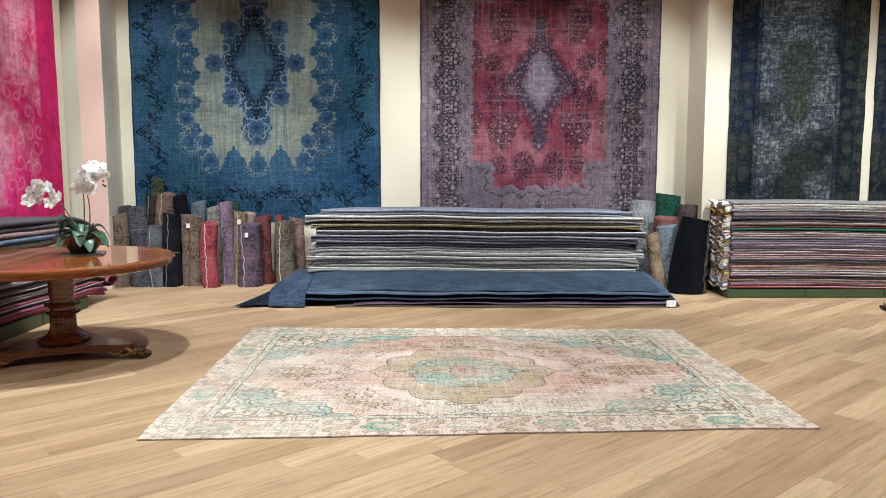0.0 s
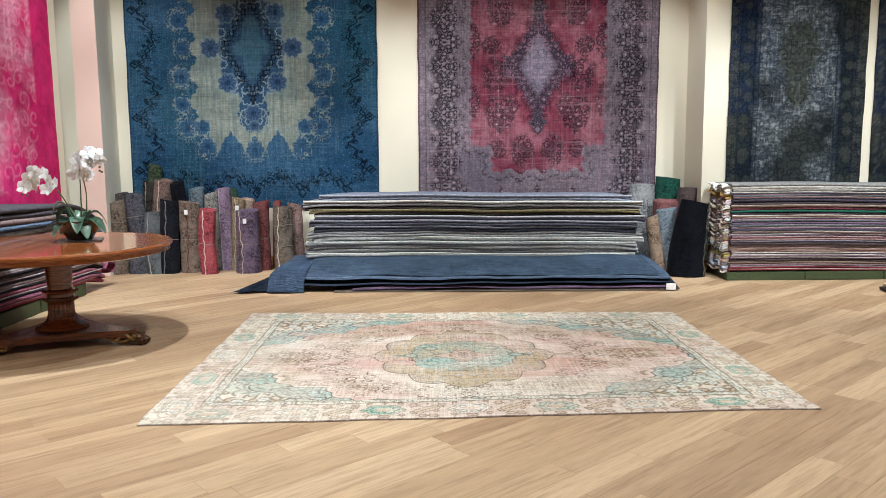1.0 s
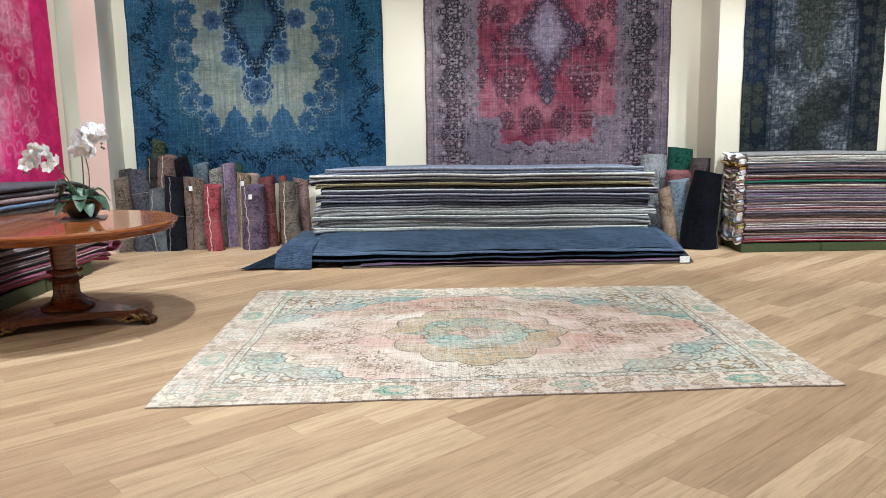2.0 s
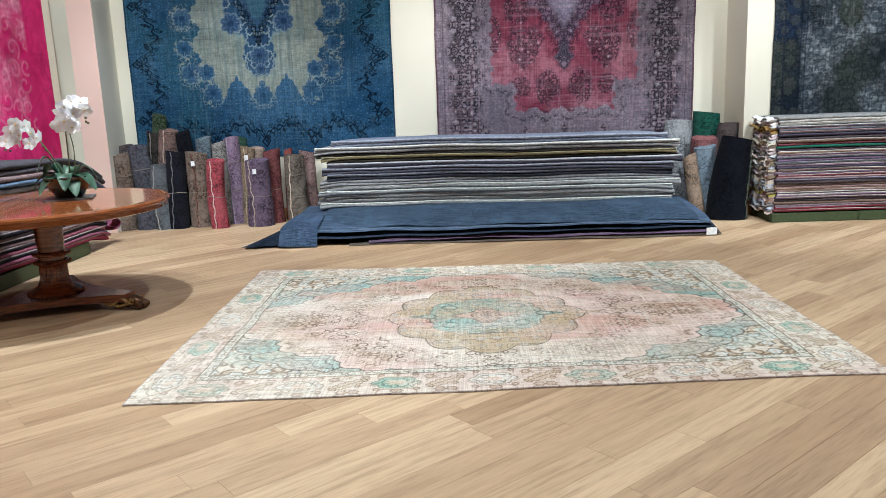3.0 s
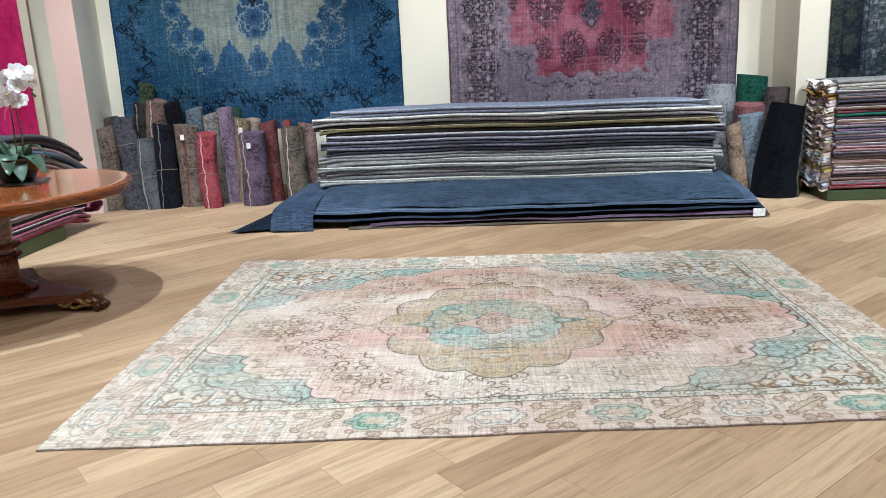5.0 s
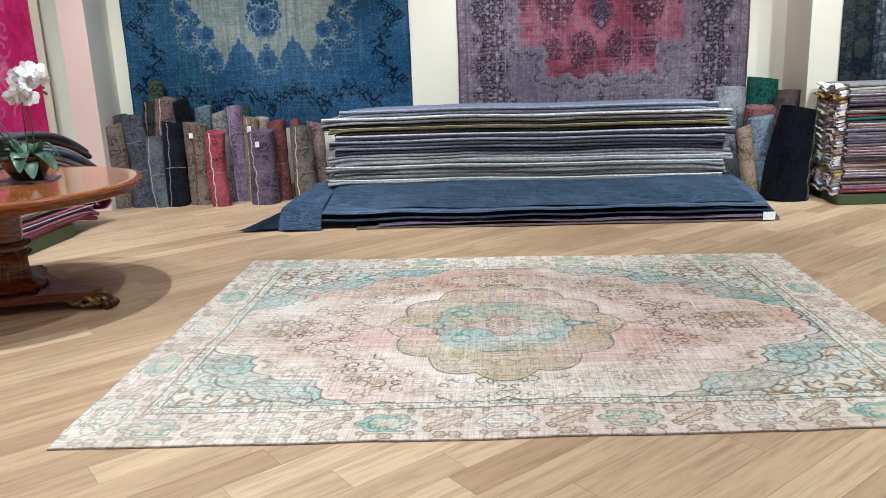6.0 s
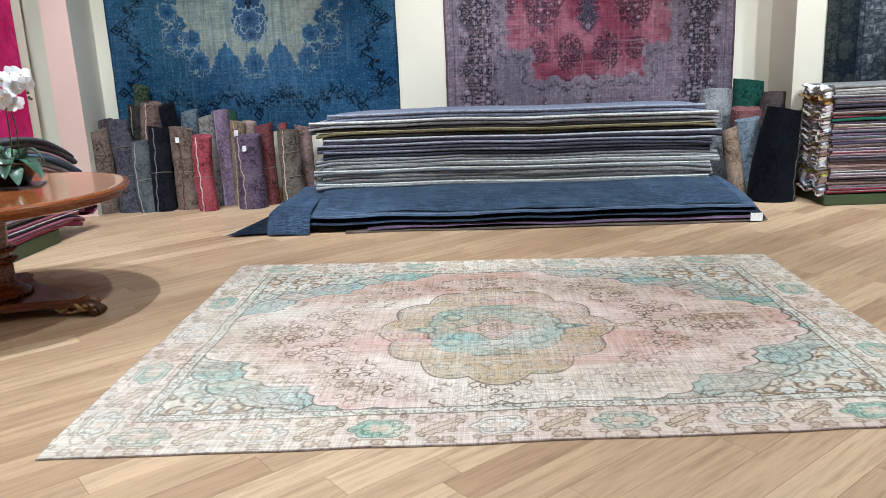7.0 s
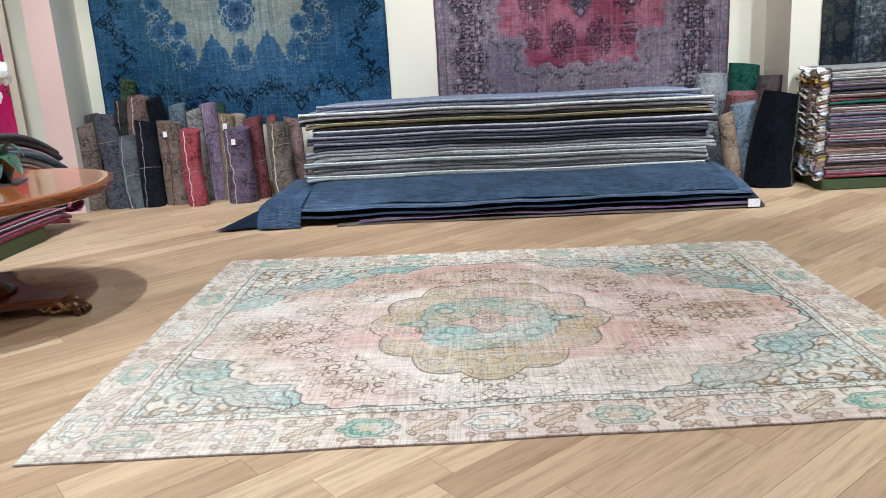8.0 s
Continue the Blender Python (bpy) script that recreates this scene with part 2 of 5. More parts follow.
def build_room():
    def wall(name, *args, material=M_WALL, label="plain cream plaster wall"):
        return tagged(part(name, box(*args), material, None), label, "wall", kind="structure")

    wall("wall_north", NICHE_X, STEP_X, WALL_Y, WALL_Y + 0.25, 0, CEIL, label="cream plaster wall behind the hung rugs")
    wall("wall_north_east", STEP_X, 8.2, STEP_Y, WALL_Y + 0.25, 0, CEIL, label="cream plaster wall standing forward")
    wall("wall_west", LEFT_X - 0.25, LEFT_X, -4.6, 9.44, 0, CEIL)
    wall("wall_niche_back", NICHE_X, -4.515, 9.72, WALL_Y, 0, CEIL, label="cream plaster back of the narrow niche")
    wall("wall_niche", NICHE_X - 0.25, NICHE_X, 9.19, WALL_Y + 0.25, 0, CEIL, label="cream plaster side of the narrow niche")
    wall("wall_niche_return", NICHE_X, LEFT_X - 0.25, 9.19, 9.44, 0, CEIL, label="cream plaster return of the narrow niche")
    wall("wall_east", 8.2, 8.45, -4.6, WALL_Y + 0.25, 0, CEIL)
    wall("wall_south", LEFT_X - 0.25, 8.45, -4.85, -4.6, 0, CEIL)
    # the pillar beside the niche: blush on its front, light on the splayed side put into a pale colour
    shaft = bmesh.new()
    ring = [[shaft.verts.new((x, y, z)) for x, y in ((-4.515, 9.53), (-4.215, 9.53), (-4.30, WALL_Y), (-4.515, WALL_Y))] for z in (0, CEIL)]
    shaft.faces.new(ring[0][::-1])
    shaft.faces.new(ring[1])
    for i in range(4):
        shaft.faces.new((ring[0][i], ring[0][(i + 1) % 4], ring[1][(i + 1) % 4], ring[1][i])).material_index = 1 if i == 1 else 0
    pillar = part("pillar", shaft, M_PILLAR, None)
    pillar.data.materials.append(M_LIT_SIDE)
    tagged(pillar, "plaster pillar in the corner, blush front and side coloured pale as lit", "pillar", kind="structure")
    tagged(part("ceiling", box(NICHE_X - 0.25, 8.45, -4.85, WALL_Y + 0.25, CEIL, CEIL + 0.2), M_CEIL, None), "plain white ceiling", "ceiling", kind="structure")
    bb = bmesh.new()
    box(-4.29, STEP_X, WALL_Y - 0.016, WALL_Y, 0.0, 0.15, 0.004, bb)
    box(STEP_X, 8.2, STEP_Y - 0.016, STEP_Y, 0.0, 0.15, 0.004, bb)
    box(LEFT_X, LEFT_X + 0.016, -4.6, 9.44, 0.0, 0.15, 0.004, bb)
    tagged(part("baseboard", bb, M_BASE, None), "oak baseboard along the cream wall", "baseboard", kind="structure")
    plate = box(-4.285, -4.17, WALL_Y - 0.006, WALL_Y, 2.13, 2.30, 0.002)
    tagged(part("wall_plate", plate, M_WALL, None), "flat cream cover plate on the wall", "cover plate")


build_room()

# ---- woven patterns ----


def hash2(i, j, seed):
    v = np.sin(i * 127.1 + j * 311.7 + seed * 74.7) * 43758.5453
    return v - np.floor(v)


def vnoise(x, y, seed=0):
    """Smooth value noise in 0..1."""
    i, j = np.floor(x), np.floor(y)
    fx, fy = x - i, y - j
    fx, fy = fx * fx * (3 - 2 * fx), fy * fy * (3 - 2 * fy)
    a = hash2(i, j, seed) * (1 - fx) + hash2(i + 1, j, seed) * fx
    b = hash2(i, j + 1, seed) * (1 - fx) + hash2(i + 1, j + 1, seed) * fx
    return a * (1 - fy) + b * fy


def fbm(x, y, seed=0, octaves=4):
    total, amp, norm = 0, 1.0, 0
    for k in range(octaves):
        total = total + amp * vnoise(x * 2 ** k, y * 2 ** k, seed + 17 * k)
        norm, amp = norm + amp, amp * 0.55
    return total / norm


def soft(d, w):
    """1 inside (d < 0), falling to 0 over the width w."""
    return np.clip(0.5 - d / w, 0, 1)


def band(d, half, w):
    return soft(np.abs(d) - half, w)


def flowers(x, y, cell, size, seed, petals=6, thick=0.035):
    """Scattered rosettes: masks of the petals, of their outline and of the heart."""
    fill = np.zeros_like(x)
    line = np.zeros_like(x)
    heart = np.zeros_like(x)
    ci, cj = np.floor(x / cell), np.floor(y / cell)
    for di in (-1, 0, 1):
        for dj in (-1, 0, 1):
            i, j = ci + di, cj + dj
            px = (i + 0.2 + 0.6 * hash2(i, j, seed)) * cell
            py = (j + 0.2 + 0.6 * hash2(i, j, seed + 3)) * cell
            r = np.hypot(x - px, y - py)
            a = np.arctan2(y - py, x - px)
            big = size * (0.55 + 0.6 * hash2(i, j, seed + 7))
            edge = big * (0.72 + 0.28 * np.abs(np.cos(a * petals / 2 + 6 * hash2(i, j, seed + 9))))
            d = r - edge
            w = cell * 0.06
            fill = np.maximum(fill, soft(d, w))
            line = np.maximum(line, band(d, cell * thick, w))
            heart = np.maximum(heart, soft(r - big * 0.28, w))
    return fill, line, heart


def rosette(x, y, cx, cy, r, petals=8, turn=0.0):
    """One flower at a place: masks of its petals, of the lines between and round them, and of its heart."""
    dx, dy = x - cx, y - cy
    rad, a = np.hypot(dx, dy), np.arctan2(dy, dx) + turn
    d = rad - r * (0.78 + 0.22 * np.abs(np.cos(a * petals / 2)))
    spoke = band(np.sin(a * petals / 2), 0.12, 0.2) * soft(d, r * 0.1) * (1 - soft(rad - r * 0.35, r * 0.1))
    return soft(d, r * 0.1), np.maximum(band(d, r * 0.09, r * 0.12), spoke), soft(rad - r * 0.28, r * 0.12)


def vines(x, y, freq, seed, half=0.05):
    """Curling stems: level lines of a warped noise."""
    wx = x + 0.35 / freq * np.sin(y * freq * 2.3 + seed)
    wy = y + 0.35 / freq * np.sin(x * freq * 2.1 + seed * 2)
    n = vnoise(wx * freq, wy * freq, seed)
    m = vnoise(wx * freq * 1.7 + 9, wy * freq * 1.7, seed + 5)
    return np.maximum(band(n - 0.5, half, half), 0.8 * band(m - 0.45, half, half))


def over(base, mask, color):
    return base + (np.asarray(color) - base) * np.clip(mask, 0, 1)[..., None]


def carpet_mesh(name, corners, nu, nv, paint, thick, bow, material, size, reach=0.0):
    """A carpet between four corners (start, end of the first long edge, then the far edge), as one fine sheet with
    thickness, a woven colour for each knot and a slight unevenness along its normal."""
    u, v = np.meshgrid(np.linspace(0, 1, nu), np.linspace(0, 1, nv))
    c = [np.array(p, float) for p in corners]
    pos = (c[0] * ((1 - u) * (1 - v))[..., None] + c[1] * (u * (1 - v))[..., None] + c[2] * (u * v)[..., None] + c[3] * ((1 - u) * v)[..., None])
    normal = np.cross(c[1] - c[0], c[3] - c[0])
    normal /= np.linalg.norm(normal)
    edge_u, edge_v = (c[1] - c[0]) / np.linalg.norm(c[1] - c[0]), (c[3] - c[0]) / np.linalg.norm(c[3] - c[0])
    wob_u, wob_v = reach * (fbm(v * 9, v * 0, 5) - 0.5), reach * (fbm(u * 9, u * 0, 8) - 0.5)
    pos = pos + edge_u * wob_u[..., None] + edge_v * wob_v[..., None] + normal * bow(u, v)[..., None]
    X, Y = (u - 0.5) * size[0], (v - 0.5) * size[1]
    col = np.clip(paint(X, Y, size), 0.004, 0.95)
    top = pos.reshape(-1, 3)
    ring = np.concatenate([np.arange(nu), np.arange(1, nv) * nu + nu - 1, (nv - 1) * nu + np.arange(nu - 2, -1, -1), np.arange(nv - 2, 0, -1) * nu])
    low = top[ring] - normal * thick
    verts = np.concatenate([top, low])
    idx = np.arange(nu * nv).reshape(nv, nu)
    quads = np.stack([idx[:-1, :-1], idx[:-1, 1:], idx[1:, 1:], idx[1:, :-1]], -1).reshape(-1, 4)
    m = len(ring)
    k = np.arange(m)
    skirt = np.stack([ring[k], nu * nv + k, nu * nv + (k + 1) % m, ring[(k + 1) % m]], -1)
    quads = np.concatenate([quads, skirt])
    colors = np.ones((len(verts), 4))
    colors[: nu * nv, :3] = col.reshape(-1, 3)
    colors[nu * nv :, :3] = col.reshape(-1, 3)[ring] * 0.9
    me = bpy.data.meshes.new(name)
    me.vertices.add(len(verts))
    me.vertices.foreach_set("co", verts.ravel())
    me.loops.add(quads.size)
    me.loops.foreach_set("vertex_index", quads.ravel().astype(np.int32))
    me.polygons.add(len(quads))
    me.polygons.foreach_set("loop_start", np.arange(0, quads.size, 4, dtype=np.int32))
    me.update(calc_edges=True)
    layer = me.color_attributes.new("woven", "FLOAT_COLOR", "POINT")
    layer.data.foreach_set("color", colors.ravel())
    me.materials.append(material)
    me.shade_smooth()
    ob = new(name, me)
    return ob


def worn(col, X, Y, amount, pale, seed):
    """Wear: threads laid bare in streaks along both weaves, and larger pale patches."""
    a = fbm(X * 60, Y * 2.2, seed, 3)
    b = fbm(X * 2.2, Y * 60, seed + 2, 3)
    p = fbm(X * 2.4, Y * 2.4, seed + 4, 4)
    m = np.clip((np.maximum(a, b) - 0.52) * 4, 0, 1) * np.clip((p - 0.36) * 4, 0, 1)
    return over(col, amount * m, pale)


def curls(x, y, cell, seed, half):
    """Small spiral tendrils, one in each cell."""
    line = np.zeros_like(x)
    ci, cj = np.floor(x / cell), np.floor(y / cell)
    for di in (-1, 0, 1):
        for dj in (-1, 0, 1):
            i, j = ci + di, cj + dj
            px = (i + 0.15 + 0.7 * hash2(i, j, seed)) * cell
            py = (j + 0.15 + 0.7 * hash2(i, j, seed + 3)) * cell
            hand = np.where(hash2(i, j, seed + 5) > 0.5, 1.0, -1.0)
            r = np.hypot(x - px, y - py)
            t = (hand * np.arctan2(y - py, x - px) / (2 * np.pi) + hash2(i, j, seed + 7)) % 1.0
            big = cell * (0.38 + 0.3 * hash2(i, j, seed + 9))
            line = np.maximum(line, band(r - big * (0.22 + 0.78 * t), half, half * 1.2))
    return line


def paint_floor_rug(X, Y, size):
    hx, hy = size[0] / 2, size[1] / 2
    edge = np.minimum(hx - np.abs(X), hy - np.abs(Y))
    mx, my = X + 0.06, Y + 0.09  # the weaver's middle lies a little off the cloth's
    ax, ay = np.abs(mx), np.abs(my)
    ivory, pink, rose = lin(222, 212, 201), lin(210, 186, 176), lin(198, 150, 144)
    teal, aqua, tan, brown = lin(108, 156, 148), lin(156, 187, 180), lin(160, 134, 98), lin(62, 47, 33)
    green = lin(70, 122, 106)
    h, w = X.shape[0] // 2, X.shape[1] // 2
    qx, qy = np.abs(X[h:, w:]), np.abs(Y[h:, w:])

    def mirrored(q):
        full = np.block([[q[::-1, ::-1], q[::-1]], [q[:, ::-1], q]])
        return np.roll(full, (-round(0.09 / size[1] * X.shape[0]), -round(0.06 / size[0] * X.shape[1])), (0, 1))

    def quarter(pattern, *args):
        """A pattern drawn for one quarter and mirrored to the other three, as the weaver does."""
        out = pattern(qx, qy, *args)
        return tuple(mirrored(q) for q in out) if isinstance(out, tuple) else mirrored(out)

    drift = 0.03 * (fbm(X * 4, Y * 4, 301, 2) - 0.5)
    # open field, pink in clouds, fading to ivory
    col = np.broadcast_to(np.asarray(pink), X.shape + (3,)).copy()
    col = over(col, np.clip((fbm(X * 1.1, Y * 1.6, 3, 4) - 0.42) * 3.4, 0, 0.9), ivory)
    col = over(col, np.clip((fbm(X * 1.5 + 7, Y * 3.6, 12, 3) - 0.52) * 5, 0, 0.75), rose)
    col = over(col, np.clip((fbm(X * 2.1 + 2, Y * 2.9 + 4, 14, 4) - 0.50) * 5, 0, 0.32), lin(180, 158, 130))
    # lobed inner field and the aqua clouds that frame it
    ang = np.arctan2(ay * 1.25, ax)
    rad = (ax / (hx - 0.26)) ** 1.38 + (ay / (hy - 0.20)) ** 1.38
    scallop = 0.13 * np.abs(np.sin(ang * 8.0)) ** 0.7 + 0.04 * np.abs(np.sin(ang * 24 + 1))
    d1 = rad - (0.88 + scallop + drift * 2)
    cloud = 0.12 * np.abs(np.sin(ang * 6.0 + 0.8)) ** 0.7 + 0.05 * np.abs(np.sin(ang * 18))
    d2 = rad - (1.11 + cloud + 0.10 * (fbm(ax * 3.0, ay * 3.0, 25, 2) - 0.5))
    band_m = (1 - soft(d1, 0.015)) * soft(d2, 0.015)
    f = np.clip((fbm(X * 2, Y * 2, 31, 4) - 0.34) * 2.8, 0, 1)[..., None]
    teal, aqua = lin(114, 164, 158), lin(166, 194, 190)
    aq = np.asarray(teal) * (1 - f) + np.asarray(aqua) * f
    wash = (band_m * np.clip(0.40 + 1.9 * (fbm(X * 2.6 + 3, Y * 4.6, 35, 4) - 0.40), 0.22, 0.90))[..., None]
    col = col * (1 - wash) + aq * wash
    col = over(col, band_m * np.maximum(quarter(curls, 0.13, 51, 0.0045), quarter(curls, 0.06, 53, 0.004) * 0.6) * 0.6, brown)
    col = over(col, band_m * (band(d1 - 0.055, 0.006, 0.008) + band(d2 + 0.06, 0.006, 0.008)) * 0.6, brown)
    gold = band_m * soft(np.abs((ang * 8.0 / math.pi) % 1.0 - 0.5) - 0.12, 0.05) * soft(d1 - 0.16, 0.03)
    col = over(col, gold * 0.3, lin(206, 186, 160))
    col = over(col, band_m * band(np.abs((ang * 8.0 / math.pi) % 1.0 - 0.5) - 0.13, 0.012, 0.015) * soft(d1 - 0.18, 0.03) * 0.7, brown)
    # corner spandrels, crowded with scrolls and blossoms
    corner = 1 - soft(d2, 0.015)
    col = over(col, corner * 0.9, lin(214, 203, 188))
    fl, ln, ht = quarter(flowers, 0.15, 0.058, 41, 6)
    cu = quarter(curls, 0.11, 43, 0.0095)
    col = over(col, corner * quarter(vines, 10, 45, 0.07) * 0.65, tan)
    col = over(col, corner * cu * 0.9, lin(108, 84, 56))
    col = over(col, corner * fl * 0.85, lin(204, 206, 202))
    col = over(col, corner * ln * 0.85, brown)
    col = over(col, corner * ht * 0.6, lin(186, 146, 110))
    col = over(col, corner * np.clip((fbm(ax * 5, ay * 5, 47, 2) - 0.58) * 5, 0, 0.3), aqua)
    col = over(col, 0.85 * band(d1, 0.006, 0.008) + 0.85 * band(d2, 0.007, 0.008), brown)
    # floral wreath round the medallion, spreading along the long axis
    rm = np.hypot(mx / 1.12, my / 1.0)
    wreath = band(rm - 0.90 - 0.22 * (fbm(ax * 4, ay * 4, 71, 2) - 0.5), 0.16, 0.05)
    side = soft(ay - 0.20 - 0.16 * (fbm(ax * 5, ay * 5, 73, 2) - 0.5) + 0.10 * (ax - 0.8), 0.05) * band(ax - 1.13, 0.36, 0.1)
    wreath = np.maximum(wreath, side)
    c2 = np.maximum(quarter(curls, 0.082, 77, 0.0052), quarter(curls, 0.060, 79, 0.004) * 0.5)
    gaps = np.clip((fbm(ax * 9, ay * 9, 81, 2) - 0.34) * 6, 0, 1)
    col = over(col, wreath * 0.10, tan)
    col = over(col, wreath * np.maximum(gaps, 0.45) * c2 * 0.95, lin(92, 72, 54))
    # medallion in worn tan
    th = np.arctan2(my / 0.74, mx / 0.62)
    dm = np.hypot(mx / 0.66, my / 0.79) - (0.88 + 0.11 * np.abs(np.cos(th * 6)) + 0.03 * np.cos(th * 4) + drift)
    dm = np.minimum(dm, 1.2 * (ax / 0.90 + (ay / 0.19) ** 0.7 - 1))
    med = soft(dm, 0.02)
    col = over(col, med * np.clip(0.42 + 2.0 * (fbm(X * 2.5, Y * 4, 91, 3) - 0.45), 0.08, 0.85), lin(176, 156, 124))
    fl3, ln3, ht3 = quarter(flowers, 0.12, 0.03, 95, 6)
    col = over(col, med * quarter(curls, 0.11, 96, 0.004) * 0.5, brown)
    col = over(col, med * (ln3 * 0.5 + ht3 * 0.3), brown)
    col = over(col, med * fl3 * 0.3, lin(196, 200, 204))
    col = over(col, 0.8 * band(dm, 0.008, 0.010) + 0.35 * band(dm + 0.05, 0.005, 0.008), brown)
    # stepped aqua cross with round shoulders
    dq = np.minimum(np.maximum(ax / 0.385, ay / 0.15) - 1, np.minimum(np.hypot((ax - 0.20) / 0.16, (ay - 0.19) / 0.17) - 1, np.maximum(ax / 0.13, ay / 0.42) - 1))
    dq = np.minimum(dq, ax / 0.53 + ay / 0.20 - 1) + drift
    q = soft(dq, 0.03)
    col = over(col, q * np.clip(0.42 + 1.8 * (fbm(X * 4, Y * 4, 99, 3) - 0.42), 0.12, 0.85), lin(130, 172, 166))
    col = over(col, q * quarter(curls, 0.09, 101, 0.005) * 0.7, lin(70, 96, 92))
    col = over(col, 0.85 * band(dq, 0.018, 0.022) + 0.5 * band(dq + 0.12, 0.012, 0.018) * q, lin(88, 80, 66))
    for cx, cy in ((0.24, 0.21), (0.40, 0.0)):
        eye = np.hypot(ax - cx, ay - cy)
        col = over(col, q * band(eye - 0.055, 0.007, 0.008) * 0.8, lin(60, 84, 82))
        col = over(col, q * soft(eye - 0.02, 0.01) * 0.7, lin(196, 186, 168))
    dd = np.minimum(ax / 0.26 + (ay / 0.15) ** 0.8 - 1, np.hypot(ax / 0.095, ay / 0.19) - 1)
    col = over(col, soft(dd, 0.04) * 0.8, lin(198, 160, 144))
    col = over(col, 0.9 * band(dd, 0.035, 0.04), brown)
    col = over(col, soft(np.hypot(mx / 0.11, my / 0.17) - 1, 0.1) * quarter(curls, 0.045, 105, 0.005) * 0.8, brown)
    # small sprigs in the open field
    fl5, ln5, ht5 = quarter(flowers, 0.36, 0.05, 111, 7)
    inside = soft(d1 + 0.05, 0.02) * (1 - soft(rm - 1.10, 0.03))
    col = over(col, inside * np.maximum(ln5, fl5 * quarter(curls, 0.04, 113, 0.005)) * 0.75, brown)
    open_f = soft(d1 + 0.04, 0.02) * (1 - med) * np.clip((fbm(ax * 2.4, ay * 2.4, 115, 3) - 0.44) * 7, 0, 1)
    col = over(col, open_f * 0.18, tan)
    col = over(col, open_f * quarter(curls, 0.075, 117, 0.0044) * 0.7, lin(118, 92, 70))
    # main border: pale ground, muted rosettes, leaves and tendrils
    border = soft(edge - 0.345, 0.004)
    g = np.clip((fbm(X * 1.3 + 3, Y * 1.3, 121, 3) - 0.35) * 3, 0, 1)[..., None]
    ground = np.asarray(lin(214, 203, 188)) * (1 - g) + np.asarray(lin(208, 188, 176)) * g
    col = col * (1 - border[..., None]) + ground * border[..., None]
    long_side = (hy - np.abs(Y)) < (hx - np.abs(X))
    period = np.where(long_side, 1.035, 1.13)
    run = np.where(long_side, X + 0.06, Y + 0.04) + 0.015 * np.sin(Y * 3 + X)
    across = edge - 0.15
    main = soft(edge - 0.284, 0.004)
    ph = (run / period) % 1.0 - 0.5
    ph2 = (run / period + 0.5) % 1.0 - 0.5
    bend_a = np.arctan2(across / 0.075, ph * period / 0.125)
    bend_b = np.arctan2(across / 0.075, ph2 * period / 0.115)
    da = np.hypot(ph * period / 0.130, across / 0.085) - (0.84 + 0.20 * np.abs(np.cos(bend_a * 3)) + 3 * drift)
    db = np.hypot(ph2 * period / 0.125, across / 0.085) - (0.84 + 0.20 * np.abs(np.cos(bend_b * 3)) - 3 * drift)
    free = main * (1 - soft(da - 0.12, 0.08)) * (1 - soft(db - 0.12, 0.08))
    # a slanting leaf between each pair of rosettes, small flowers and stalks
    ph4 = ((run / period * 2) % 1.0 - 0.5) * period / 2
    lean_x = ph4 * 0.82 + across * 0.57
    lean_y = across * 0.82 - ph4 * 0.57
    blade = np.hypot(lean_x / 0.105, lean_y / 0.034) - (0.9 + 0.3 * np.abs(np.sin(lean_x * 75)))
    col = over(col, free * soft(blade, 0.12) * 0.45, lin(178, 156, 124))
    col = over(col, free * band(blade, 0.10, 0.12) * 0.8, lin(110, 86, 62))
    col = over(col, free * soft(blade, 0.12) * band(lean_y, 0.003, 0.004) * 0.7, brown)
    open_b = free * (1 - soft(blade - 0.2, 0.1))
    fold = np.abs(ph4) + 7 * np.where(long_side, 0.0, 1.0)
    fl6, ln6, ht6 = flowers(fold, across + 5, 0.11, 0.026, 131, 6, 0.05)
    col = over(col, open_b * curls(fold, across + 5, 0.12, 137, 0.0045) * 0.6, lin(132, 106, 78))
    col = over(col, open_b * fl6 * 0.45, lin(176, 148, 128))
    col = over(col, open_b * ln6 * 0.7, lin(118, 96, 76))
    tint = np.clip(0.55 + 1.6 * (fbm(X * 6, Y * 6, 143, 3) - 0.45), 0.15, 0.9)
    col = over(col, main * soft(da, 0.08) * tint * 0.75, lin(126, 172, 158))
    col = over(col, main * soft(db, 0.08) * tint * 0.35, lin(178, 200, 200))
    col = over(col, main * soft(db, 0.08) * 0.45, lin(226, 220, 212))
    for dist, c, c2 in ((da, green, lin(96, 110, 90)), (db, lin(138, 122, 102), lin(120, 104, 84))):
        col = over(col, main * band(dist, 0.045, 0.06) * 0.75, c2)
        col = over(col, main * band(dist + 0.30, 0.05, 0.08) * 0.55, c)
        col = over(col, main * soft(dist + 0.1, 0.05) * curls(run, across + 5, 0.06, 147, 0.0045) * 0.7, c2)
        col = over(col, main * soft(dist + 0.58, 0.1) * 0.7, lin(206, 180, 160))
    # narrow guard
    guard = band(edge - 0.316, 0.028, 0.004)
    col = over(col, guard * 0.5, lin(204, 204, 192))
    col = over(col, guard * np.clip(np.sin(run * 30) * 2, 0, 1) * 0.15, lin(150, 184, 172))
    col = over(col, guard * curls(run, edge, 0.05, 149, 0.004) * 0.7, brown)
    for at in (0.286, 0.346):
        col = over(col, 0.9 * band(edge - at, 0.004, 0.005), lin(84, 70, 52))
    # overcast edge
    stitch = np.clip((fbm(run * 40, edge * 0, 153, 2) - 0.3) * 2, 0, 1)
    col = over(col, soft(edge - 0.005, 0.004) * (0.15 + 0.5 * stitch), lin(126, 100, 112))
    # abrash, wear and bare threads
    col = worn(col, X, Y, 0.32, lin(226, 217, 206), 151)
